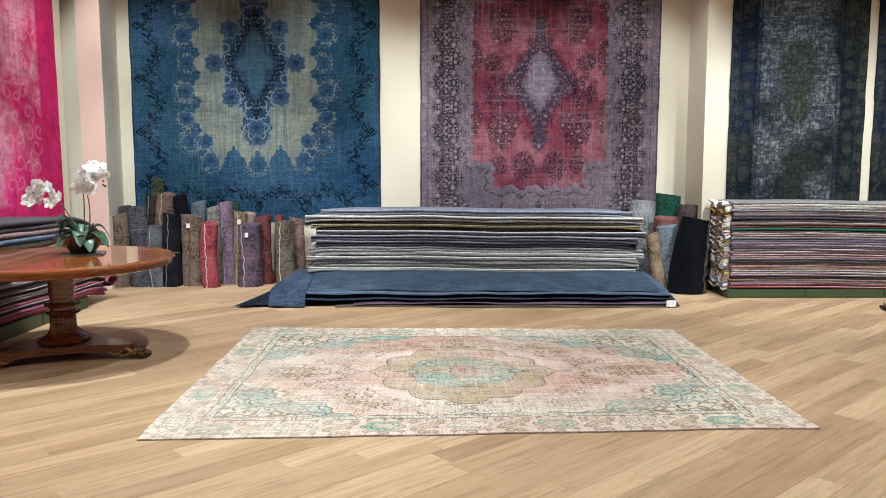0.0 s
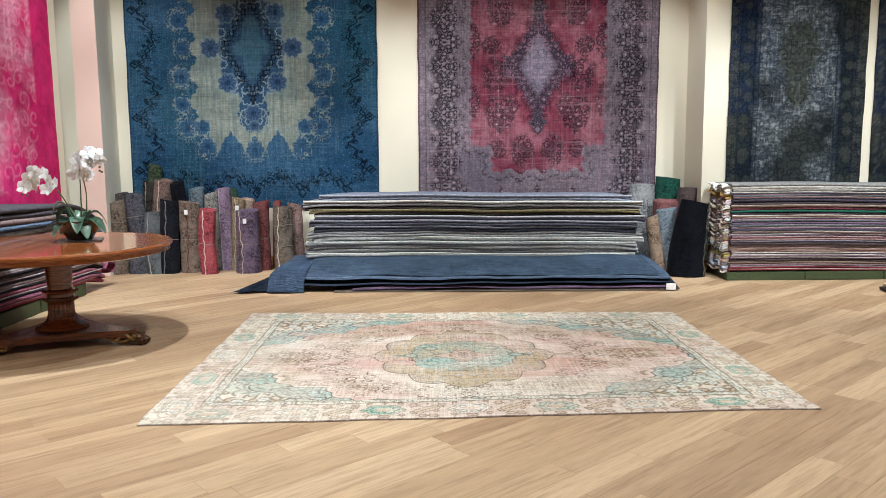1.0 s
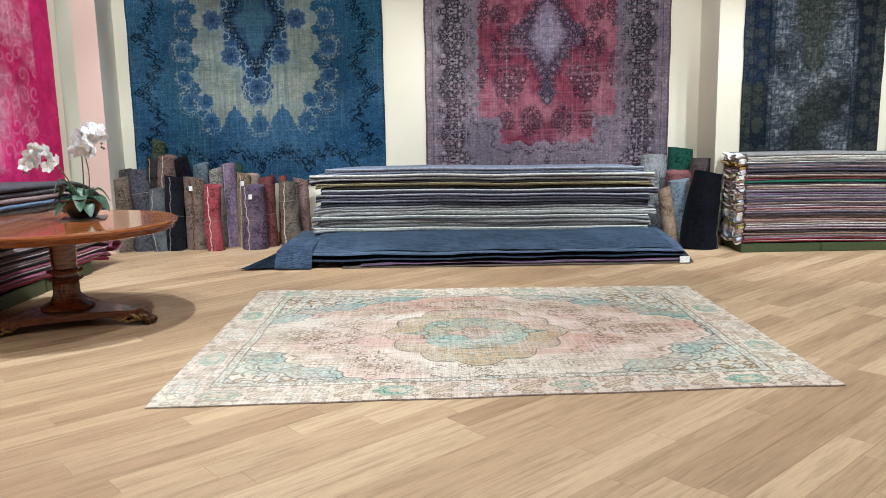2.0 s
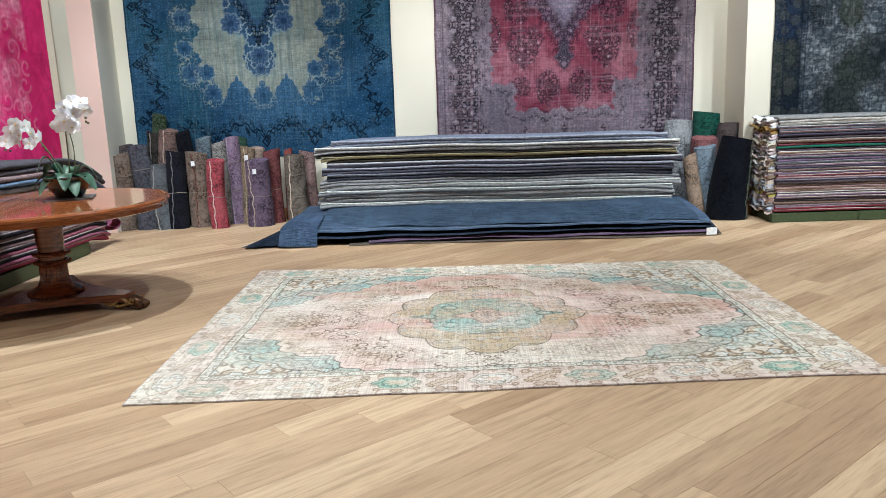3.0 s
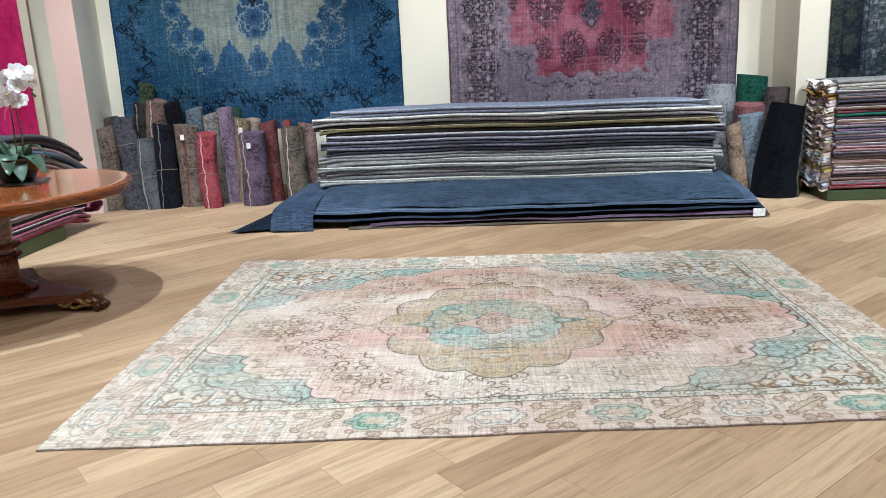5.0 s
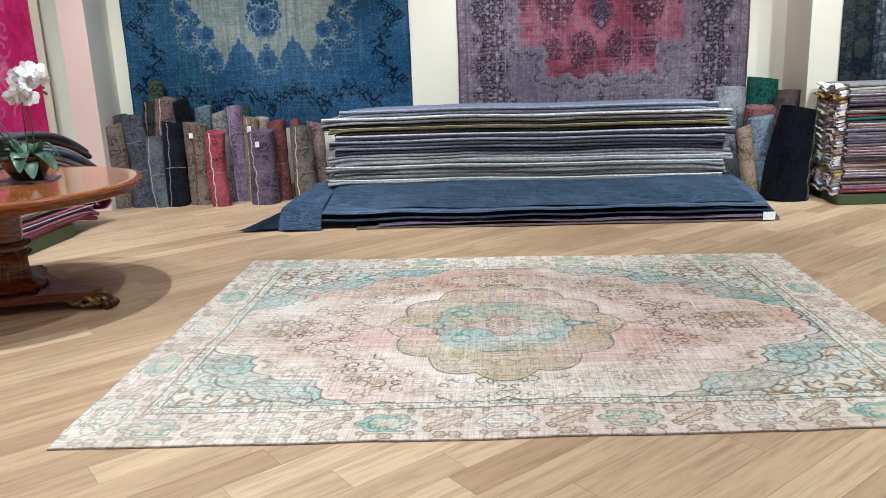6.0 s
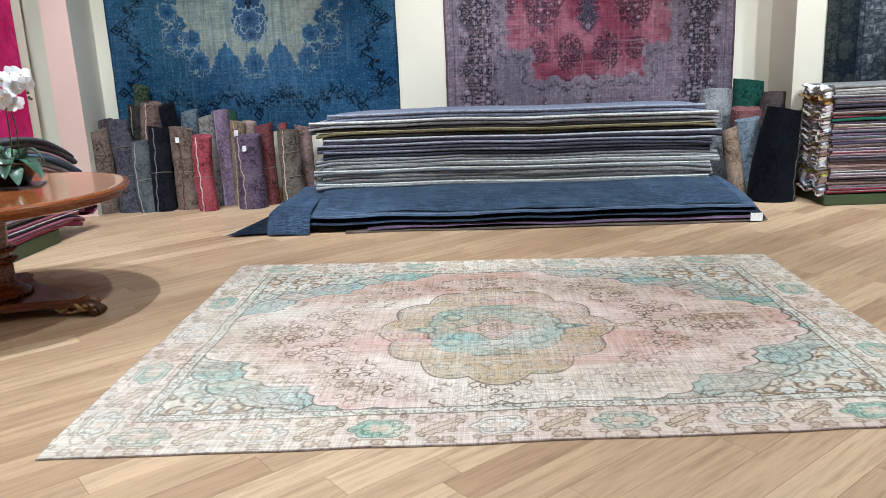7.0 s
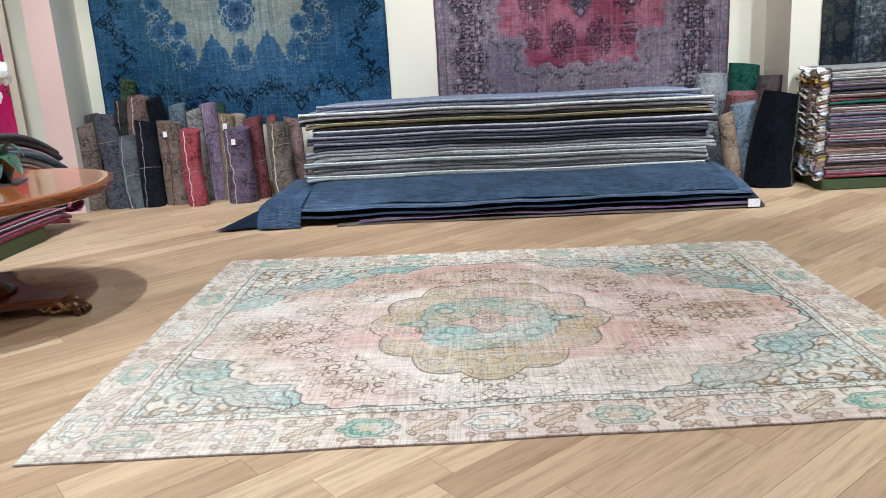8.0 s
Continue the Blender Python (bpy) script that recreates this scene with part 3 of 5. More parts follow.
    col = worn(col, X + 3, Y + 5, 0.42, lin(176, 154, 130), 181)
    col = over(col, 0.22 * np.clip((fbm(X * 1.2, Y * 1.2, 161, 5) - 0.5) * 4, 0, 1), lin(222, 214, 204))
    return col * (0.90 + 0.2 * fbm(X * 40, Y * 40, 171, 2))[..., None]


def paint_blue_rug(X, Y, size):
    hx, hy = size[0] / 2, size[1] / 2
    ax, yy = np.abs(X), np.abs(Y)
    navy, pale, mid = lin(8, 15, 30), lin(140, 146, 138), lin(52, 80, 112)
    f = np.clip((fbm(X * 1.3, Y * 1.3, 3, 4) - 0.3) * 2.2, 0, 1)[..., None]
    col = np.asarray(lin(40, 70, 100)) * (1 - f) + np.asarray(lin(66, 100, 132)) * f
    col = over(col, np.clip((fbm(X * 1.1 + 5, Y * 0.9, 4, 3) - 0.5) * 3, 0, 0.5), lin(44, 84, 98))
    fl, ln, ht = flowers(ax, Y, 0.075, 0.026, 5, 5, 0.06)
    col = over(col, np.maximum(ln, curls(ax, Y, 0.06, 6, 0.006)) * 0.42, lin(24, 46, 72))
    col = over(col, ht * 0.35, lin(104, 142, 166))
    # pale field: two stepped blocks, its rim grown over by leafy bushes
    bush = 0.12 * np.clip(1 - np.abs(((yy + 0.06) / 0.37) % 1.0 - 0.5) / 0.36, 0, 1)
    leaf = 0.030 * np.abs(np.sin(yy * 42)) + 0.022 * np.abs(np.sin(ax * 44)) + 0.05 * (fbm(ax * 13, yy * 13, 9, 2) - 0.5)
    trees = np.zeros_like(ax)
    for at, tall, wide in ((0.31, 0.27, 0.16), (0.0, 0.20, 0.11), (0.62, 0.14, 0.12)):
        trees = np.maximum(trees, tall * np.clip(1 - np.abs(ax - at) / wide, 0, 1) ** 0.8)
    d = np.minimum(np.maximum(ax - 0.86 + bush, yy - 0.98), np.maximum(ax - 0.64 + 0.4 * bush, yy - 1.36 + trees)) + leaf
    field = soft(d, 0.014)
    g = np.clip((fbm(X * 2, Y * 5, 13, 4) - 0.3) * 2.4, 0, 1)[..., None]
    gr = np.asarray(lin(112, 121, 116)) * (1 - g) + np.asarray(pale) * g
    col = col * (1 - field[..., None]) + gr * field[..., None]
    col = over(col, field * np.clip((fbm(X * 30, Y * 2, 14, 2) - 0.5) * 3, 0, 0.5), lin(92, 108, 112))
    # sprays that stand out of the rim, with pale outlines
    for cx, cy, r in ((0.90, 0.0, 0.10), (0.93, 0.36, 0.12), (0.93, 0.72, 0.10), (0.86, 1.02, 0.13), (0.68, 1.02, 0.11), (0.62, 1.27, 0.12), (0.0, 1.32, 0.13), (0.93, -0.36, 0.12)):
        p, l, h = rosette(ax, yy, cx, cy, r, 7, cx * 9)
        near = soft(np.hypot(ax - cx, yy - cy) - r * 1.45, 0.04)
        fleck = soft(np.abs(fbm(ax * 26, yy * 26, 17, 2) - 0.5) - 0.05, 0.05)
        col = over(col, near * (1 - p) * (1 - field) * fleck * 0.75, pale)
        col = over(col, p * 0.85, lin(48, 78, 110))
        col = over(col, l * np.clip(fbm(ax * 18, yy * 18, 18, 2) * 2.4 - 0.7, 0, 1) * 0.6, lin(132, 150, 154))
        col = over(col, h * 0.6, lin(28, 50, 80))
    # medallion: a wreath of broad leaves, side rosettes and pendants
    th = np.arctan2(yy / 0.66, ax / 0.46)
    body = np.hypot(ax / 0.44, yy / 0.70) - (0.93 + 0.10 * np.abs(np.cos(th * 7)))
    pend = np.hypot(ax / 0.205, (yy - 0.84) / 0.25) - (0.90 + 0.14 * np.abs(np.cos(np.arctan2(yy - 0.84, ax) * 5)))
    shape = np.minimum(body, pend)
    med = soft(shape, 0.05)
    leaves_f, leaves_l, leaves_h = flowers(ax, yy, 0.15, 0.085, 19, 7, 0.05)
    col = over(col, med, lin(50, 74, 102))
    col = over(col, med * np.clip(leaves_f, 0, 1) * 0.6, lin(38, 58, 88))
    col = over(col, med * leaves_l * 0.85, lin(134, 148, 152))
    col = over(col, band(shape, 0.03, 0.04) * 0.5, lin(120, 138, 146))
    for cx, cy, r, n in ((0.54, 0.0, 0.135, 8), (0.33, 0.44, 0.13, 7), (0.0, 0.84, 0.12, 8), (0.0, 1.0, 0.07, 6)):
        p, l, h = rosette(ax, yy, cx, cy, r, n, 0.3)
        col = over(col, p * 0.95, lin(46, 68, 100))
        col = over(col, l * 0.5, lin(112, 130, 142))
        col = over(col, h * 0.7, lin(26, 42, 70))
    inner = ax / 0.36 + yy / 0.60 - 1
    col = over(col, soft(inner, 0.1) * 0.9, lin(46, 68, 94))
    cross = np.minimum(np.hypot(ax / 0.235, yy / 0.13), np.hypot(ax / 0.13, yy / 0.40)) - 1
    cross = np.minimum(cross, ax / 0.20 + yy / 0.36 - 1)
    col = over(col, soft(cross, 0.08), lin(58, 86, 104))
    # two dark twisting stems round the lozenge
    run = (yy - ax) * 1.0
    for k in (-1, 1):
        col = over(col, band(inner + 0.10 * k * np.sin(run * 30), 0.030, 0.03) * 0.95, navy)
    ring = band(inner, 0.22, 0.08)
    col = over(col, ring * np.maximum(curls(ax, yy, 0.085, 24, 0.008), leaves_h * 0.6) * 0.65, navy)
    col = over(col, soft(ax / 0.045 + np.abs(yy - 0.66) / 0.075 - 1, 0.3) * 0.9, navy)

    # dark branching stem down both sides and across both ends
    def stem(run, across, period, amp):
        tri = np.abs(((run / period) % 1.0) - 0.5) * 4 - 1
        da = across - amp * tri
        out = np.maximum(band(da + 0.030 * np.sin(run * 46), 0.011, 0.010), band(da - 0.032 * np.sin(run * 38 + 1), 0.010, 0.010))
        for step, reach, ln_, wd, ph in ((0.066, 0.046, 0.040, 0.022, 0.0), (0.058, 0.078, 0.034, 0.018, 0.4)):
            c = np.floor(run / step + ph)
            side = np.where(c % 2 == 0, 1.0, -1.0)
            r = run - (c + 0.5 - ph) * step
            tilt = r - 0.4 * (da - side * reach)
            dist = np.abs(tilt) / wd + np.abs(da - side * reach) / ln_ - 1
            out = np.maximum(out, np.maximum(soft(dist, 0.35) * np.where(c % 4 == 0, 0.9, 0.0), band(dist, 0.26, 0.25) * 0.9))
        tip = np.abs(((run / period + 0.5) % 1.0) - 0.5) * period / 0.05 + np.abs(across - amp * 1.0 - 0.075) / 0.06 - 1
        return np.maximum(out, band(tip, 0.24, 0.2))
    sidev = stem(Y + 0.2, ax - (hx - 0.28), 0.69, 0.10) * soft(yy - (hy - 0.34), 0.06)
    col = over(col, sidev * 0.93, navy)
    endv = stem(X, yy - (hy - 0.36), 0.62, 0.085) * soft(ax - (hx - 0.34), 0.06)
    col = over(col, endv * 0.93, navy)
    e = np.minimum(hx - ax, hy - yy)
    col = over(col, soft(e - 0.02, 0.01) * 0.7, lin(28, 48, 72))
    col = worn(col, X, Y, 0.22, lin(112, 138, 154), 31)
    return col * (0.74 + 0.50 * fbm(X * 34, Y * 34, 37, 3))[..., None]


def paint_mauve_rug(X, Y, size):
    hx, hy = size[0] / 2, size[1] / 2
    ax, ay = np.abs(X), np.abs(Y)
    dark = lin(30, 25, 36)
    f = np.clip((fbm(X * 1.5, Y * 1.5, 3, 4) - 0.3) * 2.2, 0, 1)[..., None]
    col = np.asarray(lin(114, 104, 116)) * (1 - f) + np.asarray(lin(148, 136, 146)) * f
    step = np.maximum(ax - 0.88 - 0.012 * np.sin(Y * 40), ay - 1.02 - 0.012 * np.sin(X * 40))
    low = np.maximum(ax - 0.60 - 0.012 * np.sin(Y * 40), ay - 1.36 - 0.03 * np.sin(X * 22))
    fd = np.minimum(step, low) + 0.07 * (fbm(ax * 14, ay * 14, 7, 2) - 0.5)
    field = soft(fd, 0.02)
    g = np.clip((fbm(X * 3, Y * 3, 9, 4) - 0.36) * 3.0, 0, 1)[..., None]
    red = np.asarray(lin(116, 54, 72)) * (1 - g) + np.asarray(lin(152, 98, 112)) * g
    col = col * (1 - field[..., None]) + red * field[..., None]
    fine = np.maximum(curls(ax, Y, 0.075, 14, 0.008), vines(ax, Y, 14, 18, 0.05) * 0.8)
    fs, ls, hs = flowers(ax, Y, 0.12, 0.052, 15, 6, 0.06)
    pearl = hs * np.clip(fbm(ax * 9, Y * 9, 16, 2) * 3 - 1.2, 0, 1)
    # clusters of blossoms in the crimson field
    spray = np.zeros_like(ax)
    for cx, cy, rx, ry in ((0.50, 0.70, 0.20, 0.26), (0.56, -0.12, 0.18, 0.22), (0.48, -0.60, 0.21, 0.26), (0.21, -1.10, 0.15, 0.22), (0.52, -1.08, 0.13, 0.13), (0.84, 0.30, 0.09, 0.22), (0.86, -0.45, 0.09, 0.24), (0.84, 0.95, 0.09, 0.2), (0.22, 1.15, 0.16, 0.22), (0.0, -1.40, 0.5, 0.06), (0.62, 0.25, 0.12, 0.14)):
        spray = np.maximum(spray, soft(np.hypot((ax - cx) / rx, (Y - cy) / ry) - 1 + 0.9 * (fbm(ax * 8, Y * 8, 17, 2) - 0.5), 0.25))
    col = over(col, field * spray * 0.16, lin(92, 66, 84))
    col = over(col, field * np.maximum(spray, 0.10) * np.maximum(fine, ls) * 0.85, dark)
    col = over(col, field * spray * band(fs - 0.25, 0.12, 0.2) * 0.4, lin(176, 140, 150))
    col = over(col, field * spray * pearl * 0.6, lin(176, 160, 166))
    col = over(col, field * (1 - spray) * vines(ax, Y, 9, 19, 0.02) * 0.5, lin(96, 36, 54))
    # diamond medallion
    dm = ax / 0.44 + ay / 0.66 - 1 + 0.05 * np.sin((ax - ay) * 36) + 0.35 * (fbm(ax * 9, ay * 9, 20, 2) - 0.5)
    inside = soft(dm, 0.12)
    col = over(col, inside * 0.8, lin(98, 86, 104))
    col = over(col, inside * np.maximum(fine, ls) * 0.85, dark)
    col = over(col, inside * pearl * 0.5, lin(158, 152, 168))
    halo = band(dm - 0.12, 0.14, 0.1)
    col = over(col, halo * np.maximum(fine, ls) * 0.6, dark)
    core = ax / 0.22 + ay / 0.36 - 1
    col = over(col, soft(core, 0.5) * 0.55, lin(150, 144, 162))
    col = over(col, soft(core, 0.3) * np.maximum(ls, fine * 0.6) * 0.5, lin(84, 74, 100))
    pend = ax / 0.12 + np.abs(ay - 0.74) / 0.16 - 1 + 0.1 * np.sin(ay * 50)
    col = over(col, soft(pend, 0.3) * 0.8, lin(104, 98, 114))
    col = over(col, soft(pend, 0.3) * np.maximum(ls, fine) * 0.8, dark)
    # wide border of dark vines with pale hearts
    bd = ax - (hx - 0.36)
    zig = 0.10 * (np.abs(((Y / 0.62) % 1.0) - 0.5) * 4 - 1)
    main = np.maximum(band(bd - zig, 0.14, 0.06), band(bd + zig, 0.12, 0.06))
    bottom = soft(np.abs(((X + 0.24) / 0.48) % 1.0 - 0.5) * 0.48 / 0.04 + np.abs(ay - (hy - 0.16)) / 0.07 - 1, 0.3)
    fold_y, fold_x = 0.62 * np.abs(((Y / 0.62) % 1.0) - 0.5), 0.62 * np.abs(((X / 0.62) % 1.0) - 0.5)
    on_side = main > bottom
    fu, fv = np.where(on_side, ax, fold_x), np.where(on_side, fold_y, ay)
    fine_b = np.maximum(curls(fu, fv, 0.085, 44, 0.009), vines(fu, fv, 14, 48, 0.05) * 0.7)
    fs_b, ls_b, hs_b = flowers(fu, fv, 0.13, 0.056, 45, 6, 0.06)
    area = np.maximum(main, bottom * soft(ax - (hx - 0.2), 0.05)) * (1 - field)
    col = over(col, area * 0.25, lin(84, 76, 90))
    col = over(col, area * np.maximum(fine_b, ls_b) * 0.95, lin(26, 22, 33))
    col = over(col, area * hs_b * 0.6, lin(170, 162, 168))
    quiet = (1 - area) * (1 - field)
    col = over(col, quiet * np.maximum(ls * 0.5, fine * 0.5), lin(78, 70, 84))
    col = over(col, quiet * band(np.abs(fd - 0.09), 0.018, 0.02) * np.maximum(0.25, fine) * 0.7, dark)
    e = np.minimum(hx - ax, hy - ay)
    col = over(col, soft(e - 0.022, 0.01) * 0.7, lin(82, 42, 56))
    col = over(col, band(e - 0.10, 0.006, 0.01) * 0.5, dark)
    col = worn(col, X, Y, 0.34, lin(168, 138, 150), 33)
    return col * (0.70 + 0.56 * fbm(X * 28, Y * 28, 39, 3))[..., None]


def paint_dark_rug(X, Y, size):
    hx, hy = size[0] / 2, size[1] / 2
    ax, ay = np.abs(X), np.abs(Y)
    f = np.clip((fbm(X * 2, Y * 2, 3, 4) - 0.3) * 2.2, 0, 1)[..., None]
    col = np.asarray(lin(32, 38, 46)) * (1 - f) + np.asarray(lin(60, 64, 62)) * f
    col = over(col, np.clip((fbm(X * 1.2, Y * 1.1, 5, 3) - 0.5) * 5, 0, 0.7), lin(34, 46, 74))
    e = np.minimum(hx - ax, hy - ay)
    field = 1 - soft(e - 0.34 - 0.12 * (fbm(X * 5, Y * 5, 6, 2) - 0.5), 0.10)
    fl, ln, ht = flowers(ax, Y, 0.17, 0.075, 7, 7, 0.05)
    fs, ls, hs = flowers(ax, Y, 0.07, 0.03, 9, 5)
    # pile worn down to the foundation in streaks along warp and weft
    a = fbm(X * 60, Y * 9, 11, 3)
    b = fbm(X * 7, Y * 80, 12, 3)
    patch = np.clip((fbm(X * 1.9 + 4, Y * 1.5 + 2, 15, 4) - 0.36) * 5, 0, 1)
    bare = np.clip((np.maximum(a, b) - 0.47) * 5, 0, 1) * patch * field
    col = over(col, patch * field * 0.42, lin(104, 112, 124))
    col = over(col, bare * np.clip(fbm(X * 16, Y * 24, 22, 3) * 3 - 1.0, 0, 1) * 0.55, lin(168, 172, 178))
    # olive medallion, its pendant and the leaves beside it
    dm = np.hypot(ax / 0.24, (Y - 0.42) / 0.34) - (0.85 + 0.25 * np.abs(np.cos(np.arctan2(Y - 0.42, ax) * 5)))
    dm = np.minimum(dm, np.hypot(ax / 0.14, (Y + 0.05) / 0.20) - (0.85 + 0.2 * np.abs(np.cos(np.arctan2(Y + 0.05, ax) * 4))))
    col = over(col, soft(dm, 0.25) * 0.75, lin(56, 60, 50))
    col = over(col, soft(dm, 0.2) * ln * 0.6, lin(92, 92, 80))
    col = over(col, np.maximum(ln, curls(ax, Y, 0.12, 19, 0.010)) * 0.55, lin(17, 21, 28))
    col = over(col, (1 - field) * fl * 0.35, lin(80, 82, 76))
    for at in (0.12, 0.36, 0.30):
        col = over(col, band(e - at, 0.008, 0.012) * 0.7, lin(22, 30, 48))
    col = over(col, soft(e - 0.12, 0.01) * ls * 0.5, lin(96, 94, 88))
    return col * (0.68 + 0.56 * fbm(X * 30, Y * 34, 41, 3))[..., None]


def paint_pink_rug(X, Y, size):
    hx, hy = size[0] / 2, size[1] / 2
    ax, ay = np.abs(X), np.abs(Y)
    f = np.clip((fbm(X * 1.4, Y * 1.4, 3, 4) - 0.3) * 2.2, 0, 1)[..., None]
    col = np.asarray(lin(196, 24, 98)) * (1 - f) + np.asarray(lin(226, 58, 130)) * f
    e = np.minimum(hx - ax, hy - ay)
    field = 1 - soft(e - 0.42, 0.05)
    patch = np.clip((fbm(X * 1.8, Y * 1.4, 7, 4) - 0.42) * 5, 0, 1) * field
    a = np.clip((fbm(X * 40, Y * 2.5, 9, 3) + fbm(X * 2.5, Y * 40, 10, 3) - 0.80) * 3, 0, 1)
    col = over(col, patch * (0.45 + 0.4 * a), lin(226, 158, 182))
    fl, ln, ht = flowers(ax, Y, 0.22, 0.10, 13, 7)
    col = over(col, curls(ax, Y, 0.20, 14, 0.012) * 0.30 * field, lin(236, 176, 196))
    col = over(col, vines(ax, Y, 6, 17, 0.035) * 0.4, lin(150, 20, 74))
    return col * (0.86 + 0.26 * fbm(X * 22, Y * 22, 41, 3))[..., None]


# ---- the hung rugs and the rug on the floor ----


def build_carpets():
    def hang(x0, x1, z0, z1, y, paint, label, seed, nu, nv, lean=0.0):
        bow = lambda u, v: 0.016 * np.sin(u * 9 + seed) * (1 - v) + 0.012 * np.sin(u * 17 + 2 * seed) * (1 - v) ** 2 + 0.02
        ob = carpet_mesh("hung_rug", ((x0, y, z0), (x1, y, z0), (x1 + lean, y, z1), (x0 + lean, y, z1)), nu, nv, paint, 0.012, bow, M_WALLCARPET, (x1 - x0, z1 - z0), 0.02)
        return tagged(ob, label, "rug", "rugs hung on the walls")

    hang(-4.12, -0.845, 0.80, 4.98, WALL_Y - 0.005, paint_blue_rug, "large overdyed blue rug with a pale medallion field, wall hung", 1.0, 480, 610)
    hang(-0.315, 2.825, 0.86, 4.40, WALL_Y - 0.005, paint_mauve_rug, "mauve grey rug with a worn crimson field, hung on the wall", 2.2, 480, 540)
    hang(3.50, 5.16, 0.62, 3.95, STEP_Y - 0.005, paint_dark_rug, "charcoal overdyed rug with pale worn patches, hung on the wall", 3.1, 230, 420)
    hang(5.27, 7.0, 0.62, 3.95, STEP_Y - 0.005, paint_dark_rug, "nearly black overdyed rug hung beside the charcoal one", 4.0, 60, 110)
    # the pink rug hangs on the side wall
    bow = lambda u, v: 0.014 * np.sin(u * 9) * (1 - v) + 0.02
    ob = carpet_mesh("hung_rug", ((LEFT_X + 0.005, 6.42, 0.70), (LEFT_X + 0.005, 9.25, 0.70), (LEFT_X + 0.005, 9.21, 4.60), (LEFT_X + 0.005, 6.40, 4.60)), 230, 320, paint_pink_rug, 0.012, bow, M_WALLCARPET, (2.77, 3.9), 0.02)
    tagged(ob, "hot pink overdyed rug with faded patches, hung on the wall", "rug", "rugs hung on the walls")
    # the rug laid out on the floor
    bow = lambda u, v: 0.003 * np.sin(u * 13 + 1) * np.sin(v * 7) + 0.006
    rug = carpet_mesh("floor_rug", ((-1.735, 4.106, 0.004), (2.261, 4.318, 0.004), (2.167, 7.065, 0.004), (-1.835, 7.150, 0.004)), 930, 674, paint_floor_rug, 0.008, bow, M_CARPET, (4.0, 2.9), 0.03)
    tagged(rug, "faded ivory, pink and aqua medallion rug on the oak floor", "rug")


build_carpets()

# ---- folded rugs in stacks ----


def wave(x, seed, sag):
    """The slow rise and fall that the layers of a stack share, and a little of their own."""
    return noise.noise((x * 0.85 + 7.7, 0.3, 0.0)) * sag * 2.0 + noise.noise((x * 1.1 + seed * 3.1, seed * 1.7, 0.0)) * sag * 0.4


def fold_mesh(name, length, depth, thick, material, seed, layers=2, sag=0.012, droop=0.0, fall=0.35):
    """A folded rug lying along x, its folds facing -y: rounded noses with a crease between the layers, a slow wave along
    its length, and ends that droop."""
    rnd = random.Random(seed)
    prof = []
    lt = thick / layers
    for k in range(layers):
        back = rnd.uniform(0, 0.018) if layers > 1 else 0
        for a in range(7):
            t = -math.pi / 2 + math.pi * a / 6
            prof.append((-depth / 2 + back + lt * 0.5 - lt * 0.5 * math.cos(t), lt * (k + 0.5) + lt * 0.47 * math.sin(t)))
        if k < layers - 1:
            prof.append((-depth / 2 + back + lt * 0.9, lt * (k + 1)))
    prof += [(depth / 2, thick * 0.97), (depth / 2, thick * 0.03)]
    nx = max(12, int(length / 0.07))
    bm = bmesh.new()
    rows = []
    for i in range(nx + 1):
        s = i / nx
        x = (s - 0.5) * length
        near_end = min(s, 1 - s) * length
        fade = max(0.0, 1 - near_end / fall)
        row = []
        for y, z in prof:
            w = wave(x, seed, sag)
            w2 = noise.noise((x * 4.5 + seed * 5.3, z * 30, seed * 0.9)) * thick * 0.10
            yy = y + noise.noise((x * 1.6, seed * 2.3, z * 8)) * 0.014
            row.append(bm.verts.new((x + rnd.uniform(-0.004, 0.004) * (i in (0, nx)), yy, z + w + w2 - droop * fade * fade)))
        rows.append(row)
    m = len(prof)
    for a, b in zip(rows, rows[1:]):
        for k in range(m):
            bm.faces.new((a[k], a[(k + 1) % m], b[(k + 1) % m], b[k]))
    bm.faces.new(rows[0])
    bm.faces.new(rows[-1][::-1])
    bmesh.ops.recalc_face_normals(bm, faces=bm.faces)
    me = bpy.data.meshes.new(name)
    bm.to_mesh(me)
    bm.free()
    me.materials.append(material)
    me.shade_smooth()
    me.set_sharp_from_angle(angle=radians(60))
    return me


def fold_strip(length, depth, thick, seed, sag, radius=0.007):
    """A paler strip along the upper nose of a folded rug."""
    pts = []
    n = max(12, int(length / 0.1))
    for i in range(n + 1):
        x = (i / n - 0.5) * length * 0.995
        w = wave(x, seed, sag)
        pts.append((x, -depth / 2 + radius * 0.9 + noise.noise((x * 1.6, seed * 2.3, thick * 8)) * 0.014, thick - radius * 0.75 + w))
    return tube(pts, radius, 6)


def folded(x0, x1, y0, y1, z, thick, rgb, label, group, seed, layers=2, sag=0.012, droop=0.0, rot=0.0, pale=None):
    me = fold_mesh("folded_rug", x1 - x0, y1 - y0, thick, cloth(*rgb), seed, layers, sag, droop)
    ob = new("folded_rug", me)
    ob.matrix_world = pose((x0 + x1) / 2, (y0 + y1) / 2, z, 0, 0, rot)
    tagged(ob, label, "rug", group)
    if pale:
        part("edge_binding", fold_strip(x1 - x0, y1 - y0, thick, seed, sag, thick * 0.22 if thick > 0.045 else 0.007), cloth(*pale), ob, "pale strip along the upper fold")
    return ob


